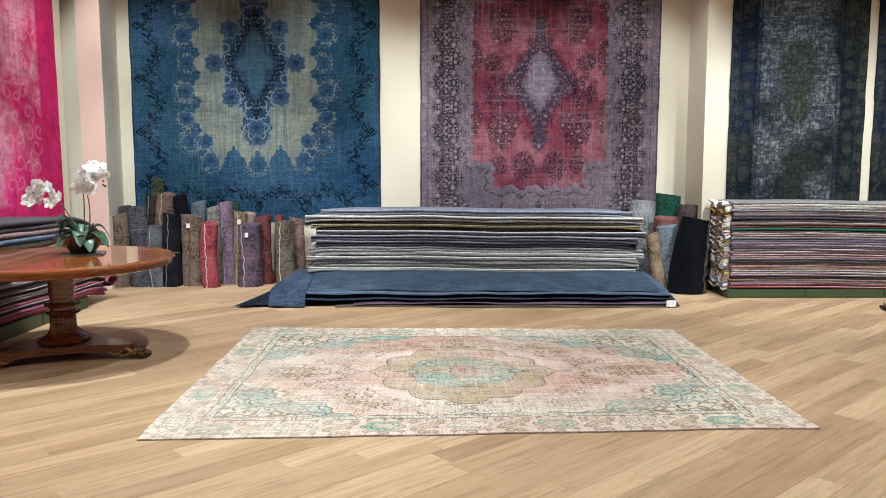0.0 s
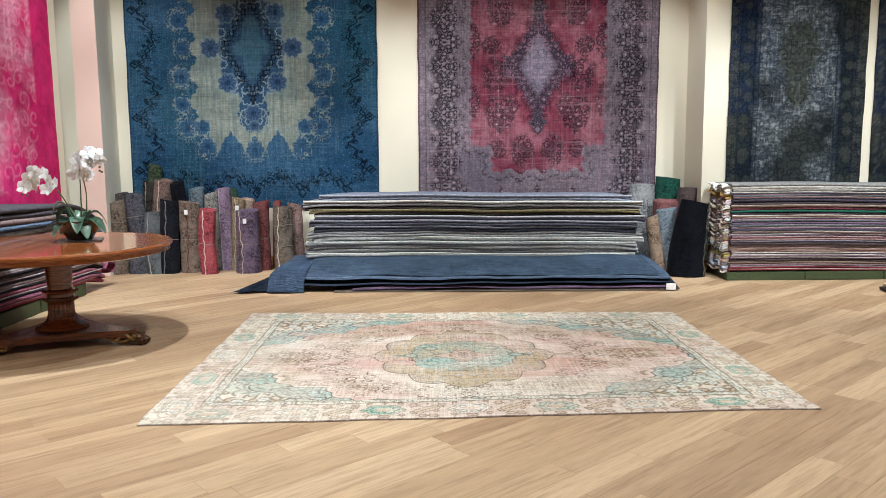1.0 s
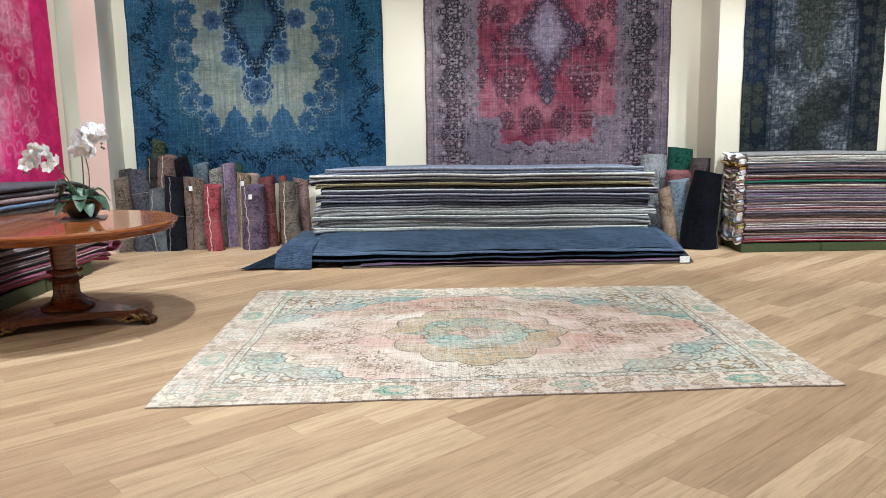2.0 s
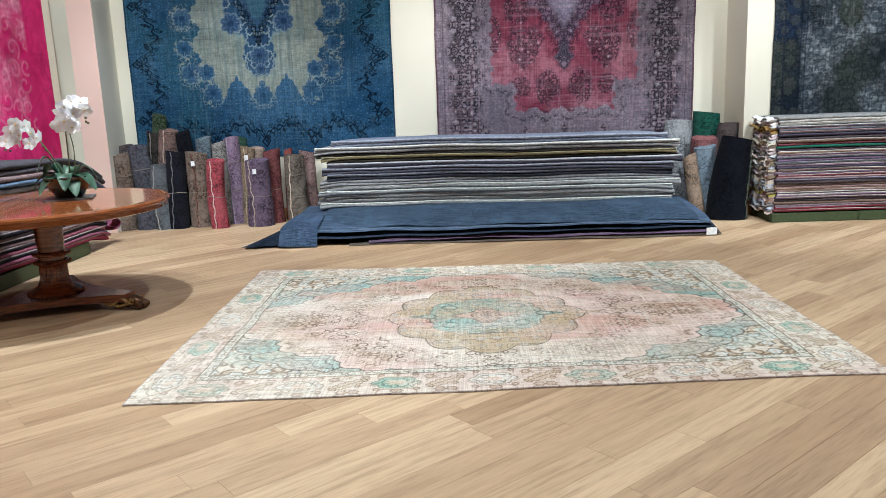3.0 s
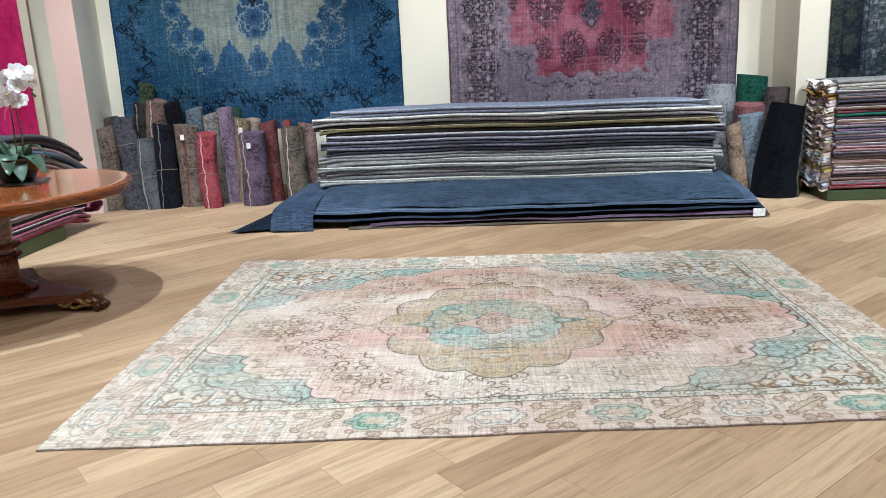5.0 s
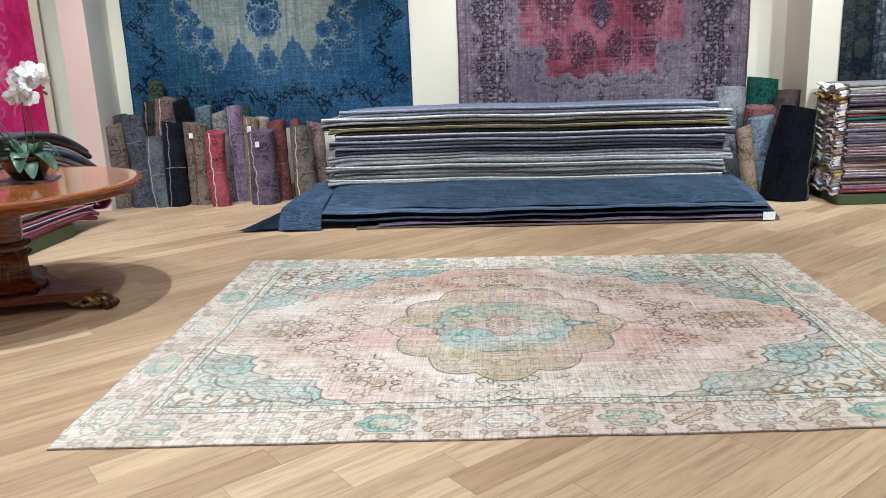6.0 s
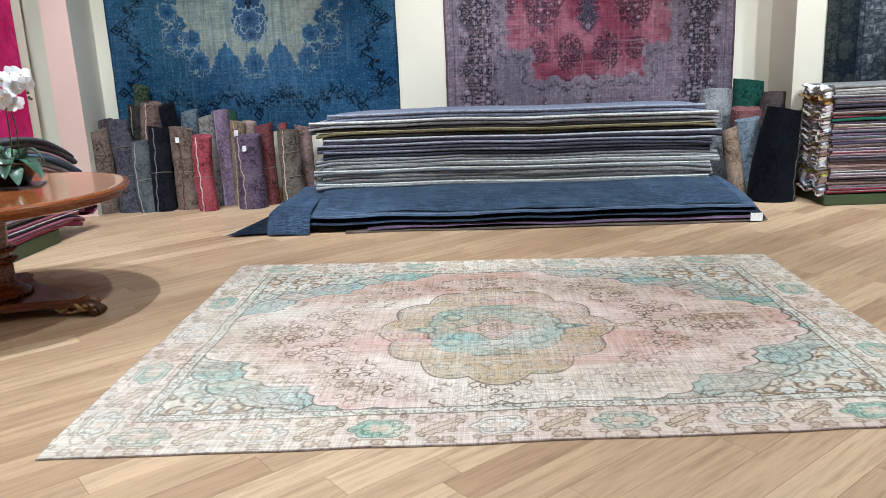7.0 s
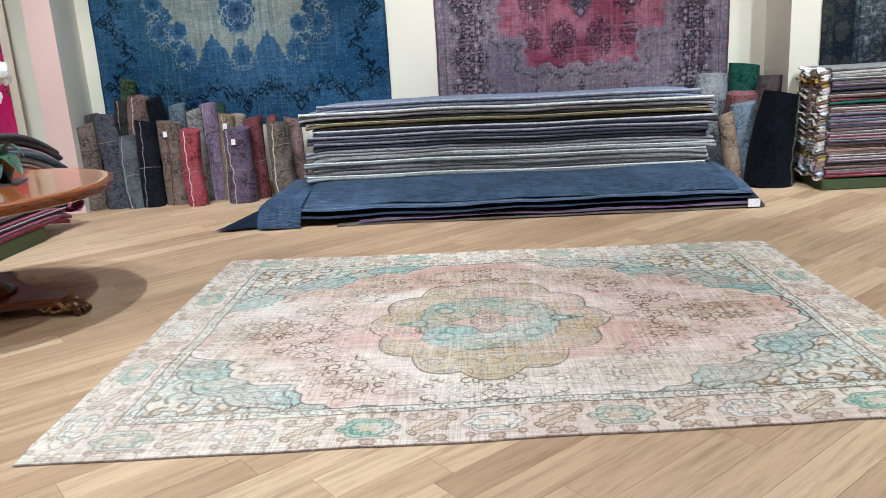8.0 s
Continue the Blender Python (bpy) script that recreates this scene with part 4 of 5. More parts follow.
def build_middle_stack():
    group = "folded rugs in the middle stack"
    rows = (  # colour from the floor up, thickness, folds, paler upper strip, words
        ((150, 149, 150), 0.050, 1, (188, 186, 180), "pale grey"), ((120, 120, 124), 0.046, 1, (192, 190, 184), "grey"),
        ((152, 150, 150), 0.050, 1, (196, 194, 187), "light grey"), ((124, 124, 128), 0.046, 1, (190, 190, 184), "grey"),
        ((144, 143, 145), 0.052, 1, (186, 185, 180), "ash grey"), ((130, 128, 131), 0.070, 2, None, "stone grey"),
        ((54, 54, 66), 0.066, 2, (112, 112, 124), "charcoal"), ((70, 68, 81), 0.070, 2, (134, 134, 147), "dark slate"),
        ((60, 57, 69), 0.060, 1, (170, 168, 176), "mauve grey"), ((46, 42, 36), 0.040, 1, None, "black and brown"),
        ((112, 99, 68), 0.036, 1, (158, 146, 108), "olive yellow"), ((66, 62, 64), 0.036, 1, None, "dark grey"),
        ((140, 138, 141), 0.072, 2, (196, 194, 191), "grey, pale backed"), ((126, 131, 152), 0.070, 2, (146, 150, 168), "lavender grey"),
    )
    z = 0.252
    ends = random.Random(4)
    for k, (rgb, t, folds, pale, words) in enumerate(rows):
        last = k == len(rows) - 1
        x0 = -1.70 + ends.uniform(0.0, 0.15) + (0.12 if last else 0)
        x1 = 2.44 + ends.uniform(-0.11, 0.03) - (0.08 if last else 0)
        folded(x0, x1, 9.18 + ends.uniform(-0.02, 0.05), 9.86, z, t, rgb, words + " folded rug in a neat stack", group, 11 + k, folds, 0.020, 0.025, ends.uniform(-0.25, 0.25), pale)
        z += t * 0.985


def sheet_rug(x0, x1, front, low_z, back_z, thick, rgb, seed, label, tip=0.0, crease=1.0, edge=None):
    """A dark flat-folded rug that runs out from beneath the stack and slopes to the front."""
    nx, ny = 64, 16
    bm = bmesh.new()
    top, bot = [], []
    for i in range(nx + 1):
        s = i / nx
        x = x0 + (x1 - x0) * s
        tr, br = [], []
        fy = front + 0.045 * noise.noise((x * 0.8, 0.0, 1.0)) + 0.040 * noise.noise((x * 0.9 + seed * 4.1, seed, 1.0)) + 0.012 * noise.noise((x * 3.1, seed, 1.0)) + tip * max(0, 0.12 - s)
        for j in range(ny + 1):
            q = j / ny
            y = fy + (9.7 - fy) * q
            z = low_z + (back_z - low_z) * min(1.0, q / 0.42) ** 0.8
            z += (0.022 * noise.noise((x * 1.3, y * 2.2, 3.0)) + 0.016 * noise.noise((x * 1.1 + seed * 2.7, y, seed)) + 0.005 * noise.noise((x * 4.7, y * 2, seed))) * crease * (1 - q) * min(1.0, low_z / 0.06)
            end = min(s, 1 - s) * (x1 - x0)
            z -= max(0, 0.5 - end) ** 2 * 0.25 * low_z * 2 * (1 - q)
            nose = thick * (0.5 if j == 0 else (0.16 if j == 1 else 0))
            tr.append(bm.verts.new((x, y, max(z - nose, 0.008))))
            br.append(bm.verts.new((x, y, max(z - thick + (thick * 0.45 if j == 0 else 0), 0.003))))
        top.append(tr)
        bot.append(br)
    for i in range(nx):
        for j in range(ny):
            bm.faces.new((top[i][j], top[i + 1][j], top[i + 1][j + 1], top[i][j + 1]))
            bm.faces.new((bot[i][j], bot[i][j + 1], bot[i + 1][j + 1], bot[i + 1][j]))
        bm.faces.new((top[i][0], bot[i][0], bot[i + 1][0], top[i + 1][0]))
        bm.faces.new((top[i][ny], top[i + 1][ny], bot[i + 1][ny], bot[i][ny]))
    for j in range(ny):
        bm.faces.new((top[0][j], top[0][j + 1], bot[0][j + 1], bot[0][j]))
        bm.faces.new((top[nx][j], bot[nx][j], bot[nx][j + 1], top[nx][j + 1]))
    line = [(v[0].co + v[1].co) / 2 for v in top]
    ob = part("folded_rug", bm, denim(*rgb), None)
    smooth(ob, 60)
    if edge:
        smooth(part("edge_binding", tube([p + Vector((0, -0.002, -0.001)) for p in line], 0.006, 6), cloth(*edge), ob, "paler strip along the front fold"), 80)
    return tagged(ob, label, "rug", "dark rugs under the middle stack")


def build_under_stack():
    words = "folded rug lying flat beneath the stack"
    sheet_rug(-1.20, 2.60, 8.222, 0.024, 0.060, 0.024, (88, 78, 70), 1, "worn brown and black " + words)
    sheet_rug(-1.00, 2.58, 8.250, 0.056, 0.100, 0.034, (92, 74, 96), 2, "purple grey " + words, 0, 1.0, (112, 100, 116))
    sheet_rug(-0.60, 2.57, 8.300, 0.080, 0.132, 0.026, (48, 44, 54), 3, "near-black plum " + words)
    sheet_rug(-1.88, 2.54, 8.262, 0.106, 0.160, 0.028, (44, 52, 68), 4, "dark slate " + words)
    sheet_rug(-1.80, 2.52, 8.318, 0.132, 0.190, 0.022, (40, 46, 60), 7, "black blue " + words, 0, 1.2)
    # the lighter denim rug whose end hangs to the floor, and the top one
    sheet_rug(-1.90, 2.51, 8.282, 0.160, 0.225, 0.030, (66, 78, 98), 5, "faded denim blue " + words, 0.2, 1.3, (100, 112, 132))
    sheet_rug(-1.56, 2.40, 8.345, 0.192, 0.268, 0.040, (53, 65, 82), 6, "denim blue " + words, 0, 1.8)
    # dark end that slides down to the floor
    bm = bmesh.new()
    n, m = 14, 20
    grid = []
    for i in range(n + 1):
        s = i / n
        row = []
        for j in range(m + 1):
            q = j / m
            x = -1.84 - 0.48 * s + 0.30 * q * s
            y = 8.235 + 0.02 * math.sin(s * 6) + q * 0.95
            fall = min(1.0, q / 0.16) ** 0.6
            z = 0.020 + (0.150 * (1 - s) ** 0.8 + 0.05 * q * (1 - s)) * fall + 0.020 * math.sin(s * 9) ** 2 * (1 - s) * (1 - fall)
            row.append(bm.verts.new((x, y, z)))
        grid.append(row)
    for a, b in zip(grid, grid[1:]):
        for j in range(m):
            bm.faces.new((a[j], a[j + 1], b[j + 1], b[j]))
    made = bmesh.ops.solidify(bm, geom=bm.faces[:], thickness=0.014)
    bmesh.ops.recalc_face_normals(bm, faces=bm.faces)
    ob = smooth(part("draped_rug_end", bm, denim(44, 52, 68), None))
    tagged(ob, "dark blue rug end sliding off the stack to the floor", "rug", "dark rugs under the middle stack")
    fr = bmesh.new()
    for k in range(16):
        s = k / 15
        x, y, z = -2.33 + 0.30 * s * 0.9, 8.28 + s * 0.85, 0.022
        tube(((x, y, z), (x - 0.022, y + 0.006, z - 0.006), (x - 0.042, y + 0.002 * (k % 3), 0.006)), 0.005, 5, 0.6, fr)
    tagged(part("fringe", fr, M_FRINGE, ob, "short white cotton fringe"), kind="stuff")
    # the light denim flap in front of the end
    bm = bmesh.new()
    grid = []
    for i in range(9):
        s = i / 8
        row = []
        for j in range(17):
            q = j / 16
            x = -1.93 + 0.40 * s + 0.10 * q * (1 - s)
            y = 8.205 + q * 0.78
            z = 0.016 + 0.162 * min(1.0, q / 0.13) ** 0.7 + 0.075 * min(1.0, q / 0.8) ** 0.8
            row.append(bm.verts.new((x, y - 0.012 * math.sin(s * 5), z + 0.008 * math.sin(s * 5 + q * 4))))
        grid.append(row)
    for a, b in zip(grid, grid[1:]):
        for j in range(16):
            bm.faces.new((a[j], a[j + 1], b[j + 1], b[j]))
    bmesh.ops.solidify(bm, geom=bm.faces[:], thickness=0.014)
    bmesh.ops.recalc_face_normals(bm, faces=bm.faces)
    ob = smooth(part("draped_rug_end", bm, denim(80, 96, 122), None))
    tagged(ob, "light denim blue rug end folded over the dark one", "rug", "dark rugs under the middle stack")
    tag = part("paper_tag", box(2.44, 2.545, 8.205, 8.212, 0.012, 0.085, 0.002), M_TAG, None)
    tag.rotation_euler = (0, 0, 0)
    tagged(tag, "small white paper tag hanging from the dark rugs", "tag")


def ruffle(y0, y1, x, thick, seed, out):
    """The crumpled end of a folded rug: a wavy pale lip."""
    bm = bmesh.new()
    ny = 36
    rows = []
    r = random.Random(seed)
    ph, own = r.uniform(-0.5, 0.5), r.uniform(0.6, 1.4)
    for i in range(ny + 1):
        y = y0 + (y1 - y0) * i / ny
        w = 0.016 * own * math.sin(y * 21 + ph) + 0.008 * math.sin(y * 47 + 3 * ph)
        o = out * (0.85 + 0.15 * math.sin(y * 13 + 2 * ph))
        rows.append([bm.verts.new((x + dx, y, w * f + dz)) for dx, dz, f in ((0.03, thick * 0.92, 0.1), (-o * 0.7, thick * 0.95, 1.0), (-o, thick * 0.5, 1.0), (-o * 0.7, thick * 0.05, 1.0), (0.03, thick * 0.08, 0.1))])
    for a, b in zip(rows, rows[1:]):
        for k in range(4):
            bm.faces.new((a[k], a[k + 1], b[k + 1], b[k]))
        bm.faces.new((a[4], a[0], b[0], b[4]))
    bm.faces.new(rows[0][::-1])
    bm.faces.new(rows[-1])
    bmesh.ops.recalc_face_normals(bm, faces=bm.faces)
    return bm


PILE_TONES = ((126, 66, 80), (92, 76, 92), (70, 64, 82), (128, 104, 92), (112, 90, 118), (150, 120, 120), (98, 94, 118), (138, 112, 138), (84, 74, 80), (156, 130, 116), (120, 98, 104), (100, 108, 120))
LIP_TONES = ((222, 212, 206), (206, 188, 194), (230, 226, 224), (190, 196, 216), (230, 206, 200), (210, 200, 176))


def build_right_pile():
    group = "folded rugs in the tall pile"
    base = empty("platform", 4.8, 9.15, 0, "low olive green painted wooden platform under the pile", "platform")
    for k, x in enumerate((3.32, 4.24, 5.16, 6.08)):
        seg = part("board", box(x + 0.003, x + 0.917, 8.83, 9.46, 0.002, 0.098, 0.006), M_GREEN, base)
        seg.matrix_parent_inverse = Matrix.Translation((-4.8, -9.15, 0))
    r = random.Random(8)
    z, k = 0.100, 0
    while z < 1.10:
        t = r.uniform(0.024, 0.034)
        rgb = PILE_TONES[(k * 5 + r.randrange(3)) % len(PILE_TONES)]
        words = "muted"
        if z > 1.02:
            rgb, words = ((176, 172, 168), (142, 140, 140))[k % 2], "pale grey"
        if 0.76 < z < 0.79:
            rgb, words = (38, 96, 80), "deep green"
        if z < 0.15:
            rgb, words = (134, 44, 60), "wine red"
        pale = ((168, 152, 148), (150, 120, 124), (186, 180, 172), (132, 124, 140))[r.randrange(4)] if r.random() < 0.6 else None
        x0 = 3.36 + r.uniform(-0.012, 0.02)
        rug = folded(x0, 6.5, 8.86 + r.uniform(-0.01, 0.012), 9.44, z, t, rgb, words + " folded rug in a tall uneven pile", group, 60 + k, 1, 0.016, 0.004, 0, pale)
        lip_rgb = LIP_TONES[r.randrange(len(LIP_TONES))]
        if 0.27 < z < 0.31:
            lip_rgb = (196, 184, 60)
        if 0.95 < z < 1.0:
            lip_rgb = (176, 138, 70)
        lip = part("crumpled_end", ruffle(8.90, 9.43, x0, t, 300 + k, r.uniform(0.085, 0.105)), cloth(*lip_rgb), rug, "pale crumpled end")
        lip.matrix_parent_inverse = rug.matrix_world.inverted()
        lip.location = (0, 0, z)
        smooth(lip, 80)
        z += t * 0.985
        k += 1


def build_left_pile():
    group = "folded rugs beside the pink wall rug"
    base = empty("platform", -4.25, 7.0, 0, "low olive green painted wooden platform by the wall", "platform")
    for y in (5.35, 6.32, 7.29):
        seg = part("board", box(-4.62, -3.93, y + 0.003, y + 0.955, 0.002, 0.135, 0.006), M_GREEN, base)
        seg.matrix_parent_inverse = Matrix.Translation((4.25, -7.0, 0))
    r = random.Random(15)
    tones = ((172, 70, 110), (150, 84, 112), (60, 54, 62), (168, 96, 120), (52, 50, 60), (140, 120, 126), (44, 44, 54), (120, 104, 110), (56, 54, 66), (160, 146, 148), (70, 66, 74), (48, 52, 66))
    upper = ((120, 92, 92), (158, 120, 118), (150, 150, 158), (96, 116, 146), (134, 112, 114), (92, 88, 98), (78, 76, 84), (92, 90, 94))
    z, k, up = 0.137, 0, 0
    while z < 0.98:
        t = r.uniform(0.030, 0.040) if z < 0.6 else r.uniform(0.045, 0.056)
        low = z < 0.62
        rgb = tones[k % len(tones)] if low else upper[min(up, len(upper) - 1)]
        up += 0 if low else 1
        length = 2.95 + r.uniform(-0.05, 0.05)
        end = (8.66 if z < 0.34 else 8.40 if low else 8.72) + r.uniform(-0.06, 0.06)
        me = fold_mesh("folded_rug", length, 0.66, t, cloth(*rgb), 400 + k, 1, 0.02, (0.06 if z < 0.34 else 0.03 if low else 0.25), 0.35 if low else 0.95)
        ob = new("folded_rug", me)
        ob.matrix_world = pose(-4.25 + r.uniform(-0.01, 0.015), end - length / 2, z + (0 if low else 0.02), 0, 0, 90)
        tagged(ob, ("striped pink and charcoal" if rgb[0] > 140 and low else "muted") + " folded rug on the platform by the wall", "rug", group)
        if low and k % 2 == 0:
            part("edge_binding", fold_strip(length, 0.66, t, 400 + k, 0.02), cloth(190, 170, 176), ob, "pale strip along the upper fold")
        z += t * 0.985
        k += 1
    # curled end of a pink rug over the platform's edge
    bm = bmesh.new()
    rows = []
    for i in range(13):
        x = -4.5 + 0.62 * i / 12
        ring = []
        for q in range(22):
            a = -1.2 + q * 0.27
            rad = 0.085 - 0.0022 * q + 0.008 * math.sin(x * 20 + q)
            ring.append(bm.verts.new((x, 8.76 + rad * 1.9 * math.cos(a), 0.235 + rad * math.sin(a))))
        rows.append(ring)
    for a, b in zip(rows, rows[1:]):
        for q in range(21):
            bm.faces.new((a[q], a[q + 1], b[q + 1], b[q]))
    bmesh.ops.solidify(bm, geom=bm.faces[:], thickness=0.012)
    bmesh.ops.recalc_face_normals(bm, faces=bm.faces)
    tagged(smooth(part("curled_rug_end", bm, cloth(170, 92, 126), None), 60), "curled end of a pink and grey rug over the platform", "rug", group)


# ---- rolled rugs ----


def rolled(x, y, radius, height, rgb, words, group, seed, lean=(0.0, 0.0), taper=1.0, string=True, seam_rgb=None, turn=0.0, top=None, squash=0.85):
    """A rug rolled up and stood on end: a spiral with a loose outer flap, tied round the middle."""
    r = random.Random(seed)
    n, rings = 40, 9
    bm = bmesh.new()
    grid = []
    bend, lean = r.uniform(-0.022, 0.022), (lean[0], lean[1] + r.uniform(-1.6, 1.6))
    squash *= r.uniform(0.85, 1.1)

    def radius_at(i, s):
        a = i / n
        flap = 0.10 * radius * a  # the outer turn rises to the flap's edge
        dent = 1 - 0.10 * math.exp(-((s - 0.47) / 0.06) ** 2) * (1 if string else 0)
        wob = 1 + 0.10 * noise.noise((math.cos(a * 6.28) * 1.4, math.sin(a * 6.28) * 1.4 + seed, s * 2.5))
        return (radius + flap) * dent * wob * (taper + (1 - taper) * s)

    for k in range(rings):
        s = k / (rings - 1)
        row = []
        for i in range(n):
            a = 2 * math.pi * i / n + turn
            rr = radius_at(i, s)
            row.append(bm.verts.new((rr * math.cos(a) + bend * math.sin(math.pi * s), rr * math.sin(a) * squash, height * s + (0.022 * math.sin(a + seed) if k == rings - 1 else 0))))
        grid.append(row)
    for a, b in zip(grid, grid[1:]):
        for i in range(n):
            bm.faces.new((a[i], a[(i + 1) % n], b[(i + 1) % n], b[i]))
    # top: turns of the spiral
    prev = grid[-1]
    for t in range(1, 8):
        f = 1 - t / 8
        dz = -0.014 if t % 2 else 0.0
        row = [bm.verts.new((v.co.x * f, v.co.y * f, height + dz + 0.022 * math.sin(2 * math.pi * i / n + turn + seed) * f)) for i, v in enumerate(grid[-1])]
        for i in range(n):
            bm.faces.new((prev[i], prev[(i + 1) % n], row[(i + 1) % n], row[i]))
        prev = row
    bm.faces.new(prev)
    bm.faces.new(grid[0][::-1])
    me = bpy.data.meshes.new("rolled_rug")
    bm.to_mesh(me)
    bm.free()
    me.materials.append(cloth(*rgb, True))
    me.shade_smooth()
    me.set_sharp_from_angle(angle=radians(50))
    ob = new("rolled_rug", me)
    ob.matrix_world = pose(x, y, 0.002, lean[0], lean[1], 0)
    tagged(ob, words + " rolled rug standing on end against the wall", "rug", group)
    if string:
        for s in (0.47,) if r.random() < 0.7 else (0.40, 0.72):
            pts = []
            for i in range(n + 1):
                a = 2 * math.pi * i / n + turn
                rr = radius_at(i % n, s) + 0.004
                pts.append((rr * math.cos(a) + bend * math.sin(math.pi * s), rr * math.sin(a) * squash, height * s + 0.008 * math.sin(a * 2 + seed)))
            part("string", tube(pts, 0.0045, 5), M_STRING, ob, "grey string tied round the roll")
    if seam_rgb:
        pts = []
        for k in range(41):
            s = k / 40
            rr = radius_at(n - 1, s) + 0.002
            a = 2 * math.pi * (n - 1) / n + turn + 0.10 * math.sin(s * 5 + seed) + 0.05 * math.sin(s * 31 + seed)
            pts.append((rr * math.cos(a) + bend * math.sin(math.pi * s), rr * math.sin(a) * squash, height * s))
        part("selvedge", tube(pts, 0.0065, 6), cloth(*seam_rgb), ob, "pale overcast edge")
    return ob


def build_rolls():
    g = "rolled rugs by the blue wall rug"
    front = -1.5
    rows = (  # x, y, radius, height, colour, words, lean, seam, tied
        (-4.18, 9.74, 0.102, 0.933, (122, 102, 88), "tan", (0, 0), None, True),
        (-4.20, 9.95, 0.077, 1.023, (104, 88, 88), "dusty brown", (0, 0), None, False),
        (-3.93, 9.75, 0.116, 1.024, (84, 84, 98), "slate grey", (0, 0), None, True),
        (-3.96, 10.00, 0.087, 1.169, (62, 56, 52), "dark brown", (0, 5), (150, 144, 136), False),
        (-3.92, 10.07, 0.082, 1.384, (66, 84, 58), "dark green and olive", (0, 5), None, False),
        (-3.80, 10.00, 0.111, 1.195, (132, 102, 92), "rose brown", (0, 6), (196, 176, 160), False),
        (-3.40, 10.00, 0.091, 1.168, (26, 27, 36), "black", (0, -3), None, False),
        (-3.62, 10.06, 0.095, 1.11, (98, 94, 106), "grey violet", (0, 0), None, False),
        (-3.70, 9.73, 0.098, 0.783, (92, 98, 106), "grey denim", (0, 0), (160, 160, 160), True),
        (-3.54, 9.76, 0.109, 0.935, (30, 31, 42), "black", (0, 2.5), (120, 120, 125), True),
        (-3.27, 9.83, 0.126, 0.909, (126, 104, 90), "taupe", (0, 0), (112, 66, 54), True),
        (-3.00, 9.68, 0.101, 0.819, (172, 52, 70), "crimson", (0, 1.5), (214, 190, 182), True),
        (-3.21, 10.00, 0.090, 1.076, (100, 118, 132), "blue grey", (0, 0), None, False),
        (-3.03, 9.95, 0.085, 1.022, (150, 146, 142), "pale grey", (0, 0), None, False),
        (-2.85, 10.02, 0.091, 1.067, (140, 112, 146), "lavender", (0, -2), (166, 150, 174), True),
        (-2.78, 10.07, 0.059, 1.059, (46, 84, 66), "dark green", (0, 0), None, False),
        (-2.70, 9.98, 0.081, 0.945, (150, 124, 94), "old gold", (0, 0), (190, 176, 150), True),
        (-2.56, 10.07, 0.087, 0.925, (168, 140, 122), "beige", (0, 0), None, False),
        (-2.51, 9.76, 0.141, 0.796, (106, 84, 112), "plum grey", (0, 0), (186, 170, 150), True),
        (-2.37, 9.96, 0.099, 0.902, (128, 60, 62), "brick red", (0, 0), None, True),
        (-2.22, 10.10, 0.05, 0.89, (150, 66, 60), "worn red", (0, 0), None, False),
        (-2.05, 9.80, 0.112, 0.84, (112, 98, 86), "grey brown", (0, 0), (206, 186, 168), True),
        (-1.92, 9.97, 0.085, 0.87, (152, 114, 108), "dusty rose", (0, 0), None, True),
    )
    for k, (x, y, rad, h, rgb, words, lean, seam_rgb, tied) in enumerate(rows):
        made = rolled(x, y, rad, h, rgb, words, g, 20 + k, lean, 1.06, tied, seam_rgb, front + random.Random(k).uniform(-0.5, 0.3))
        if words in ("taupe", "old gold", "plum grey"):
            tag = part("paper_tag", box(-0.022, 0.022, -rad * 1.02 - 0.012, -rad * 1.02 - 0.008, h - 0.15, h - 0.09), M_TAG, made, "small white paper tag")
    g = "rolled rugs between the stack and the tall pile"
    rolled(2.60, 10.02, 0.150, 1.075, (152, 152, 158), "pale grey", g, 60, (0, 0), 1.0, False)
    rolled(2.93, 9.98, 0.150, 1.165, (20, 92, 76), "emerald green", g, 61, (0, 0), 1.0, False, None, -1.2)
    rolled(3.08, 10.06, 0.085, 1.04, (146, 112, 92), "tan", g, 62, (0, 0), 1.0, False)
    rolled(2.86, 9.76, 0.140, 0.885, (146, 82, 84), "faded red", g, 63, (0, 0), 1.0, False)
    rolled(2.80, 9.56, 0.120, 0.79, (116, 132, 150), "light blue", g, 64, (0, 0), 1.15, False, None, -1.0)
    rolled(2.70, 9.42, 0.075, 0.72, (154, 124, 98), "tan floral", g, 65, (0, -9), 1.1, False)
    rolled(3.07, 9.72, 0.120, 1.035, (90, 74, 74), "dark brown", g, 66, (0, 3), 1.1, False)
    rolled(2.98, 9.28, 0.155, 0.90, (18, 20, 30), "black", g, 67, (0, 5), 1.45, False, (90, 96, 84), -0.6)


def build_rug_edge():
    """A low pair of rugs lying on the floor at the far right."""
    for k, (rgb, words) in enumerate((((66, 62, 64), "charcoal"), ((196, 182, 154), "ivory"))):
        me = fold_mesh("folded_rug", 2.2, 2.4, 0.034, cloth(*rgb), 800 + k, 2, 0.01, 0.0)
        ob = new("folded_rug", me)
        ob.matrix_world = pose(4.62 + 1.12 + 0.03 * k, 6.86, 0.004 + 0.036 * k, 0, 0, -4)
        tagged(ob, words + " folded rug lying on the oak floor", "rug", "low rugs on the floor")


build_middle_stack()
build_under_stack()
build_right_pile()
build_left_pile()
build_rolls()
build_rug_edge()

# ---- the table and its orchid ----
TABLE = (-3.14, 6.12, 0.822, 0.895)  # x, y, height, radius


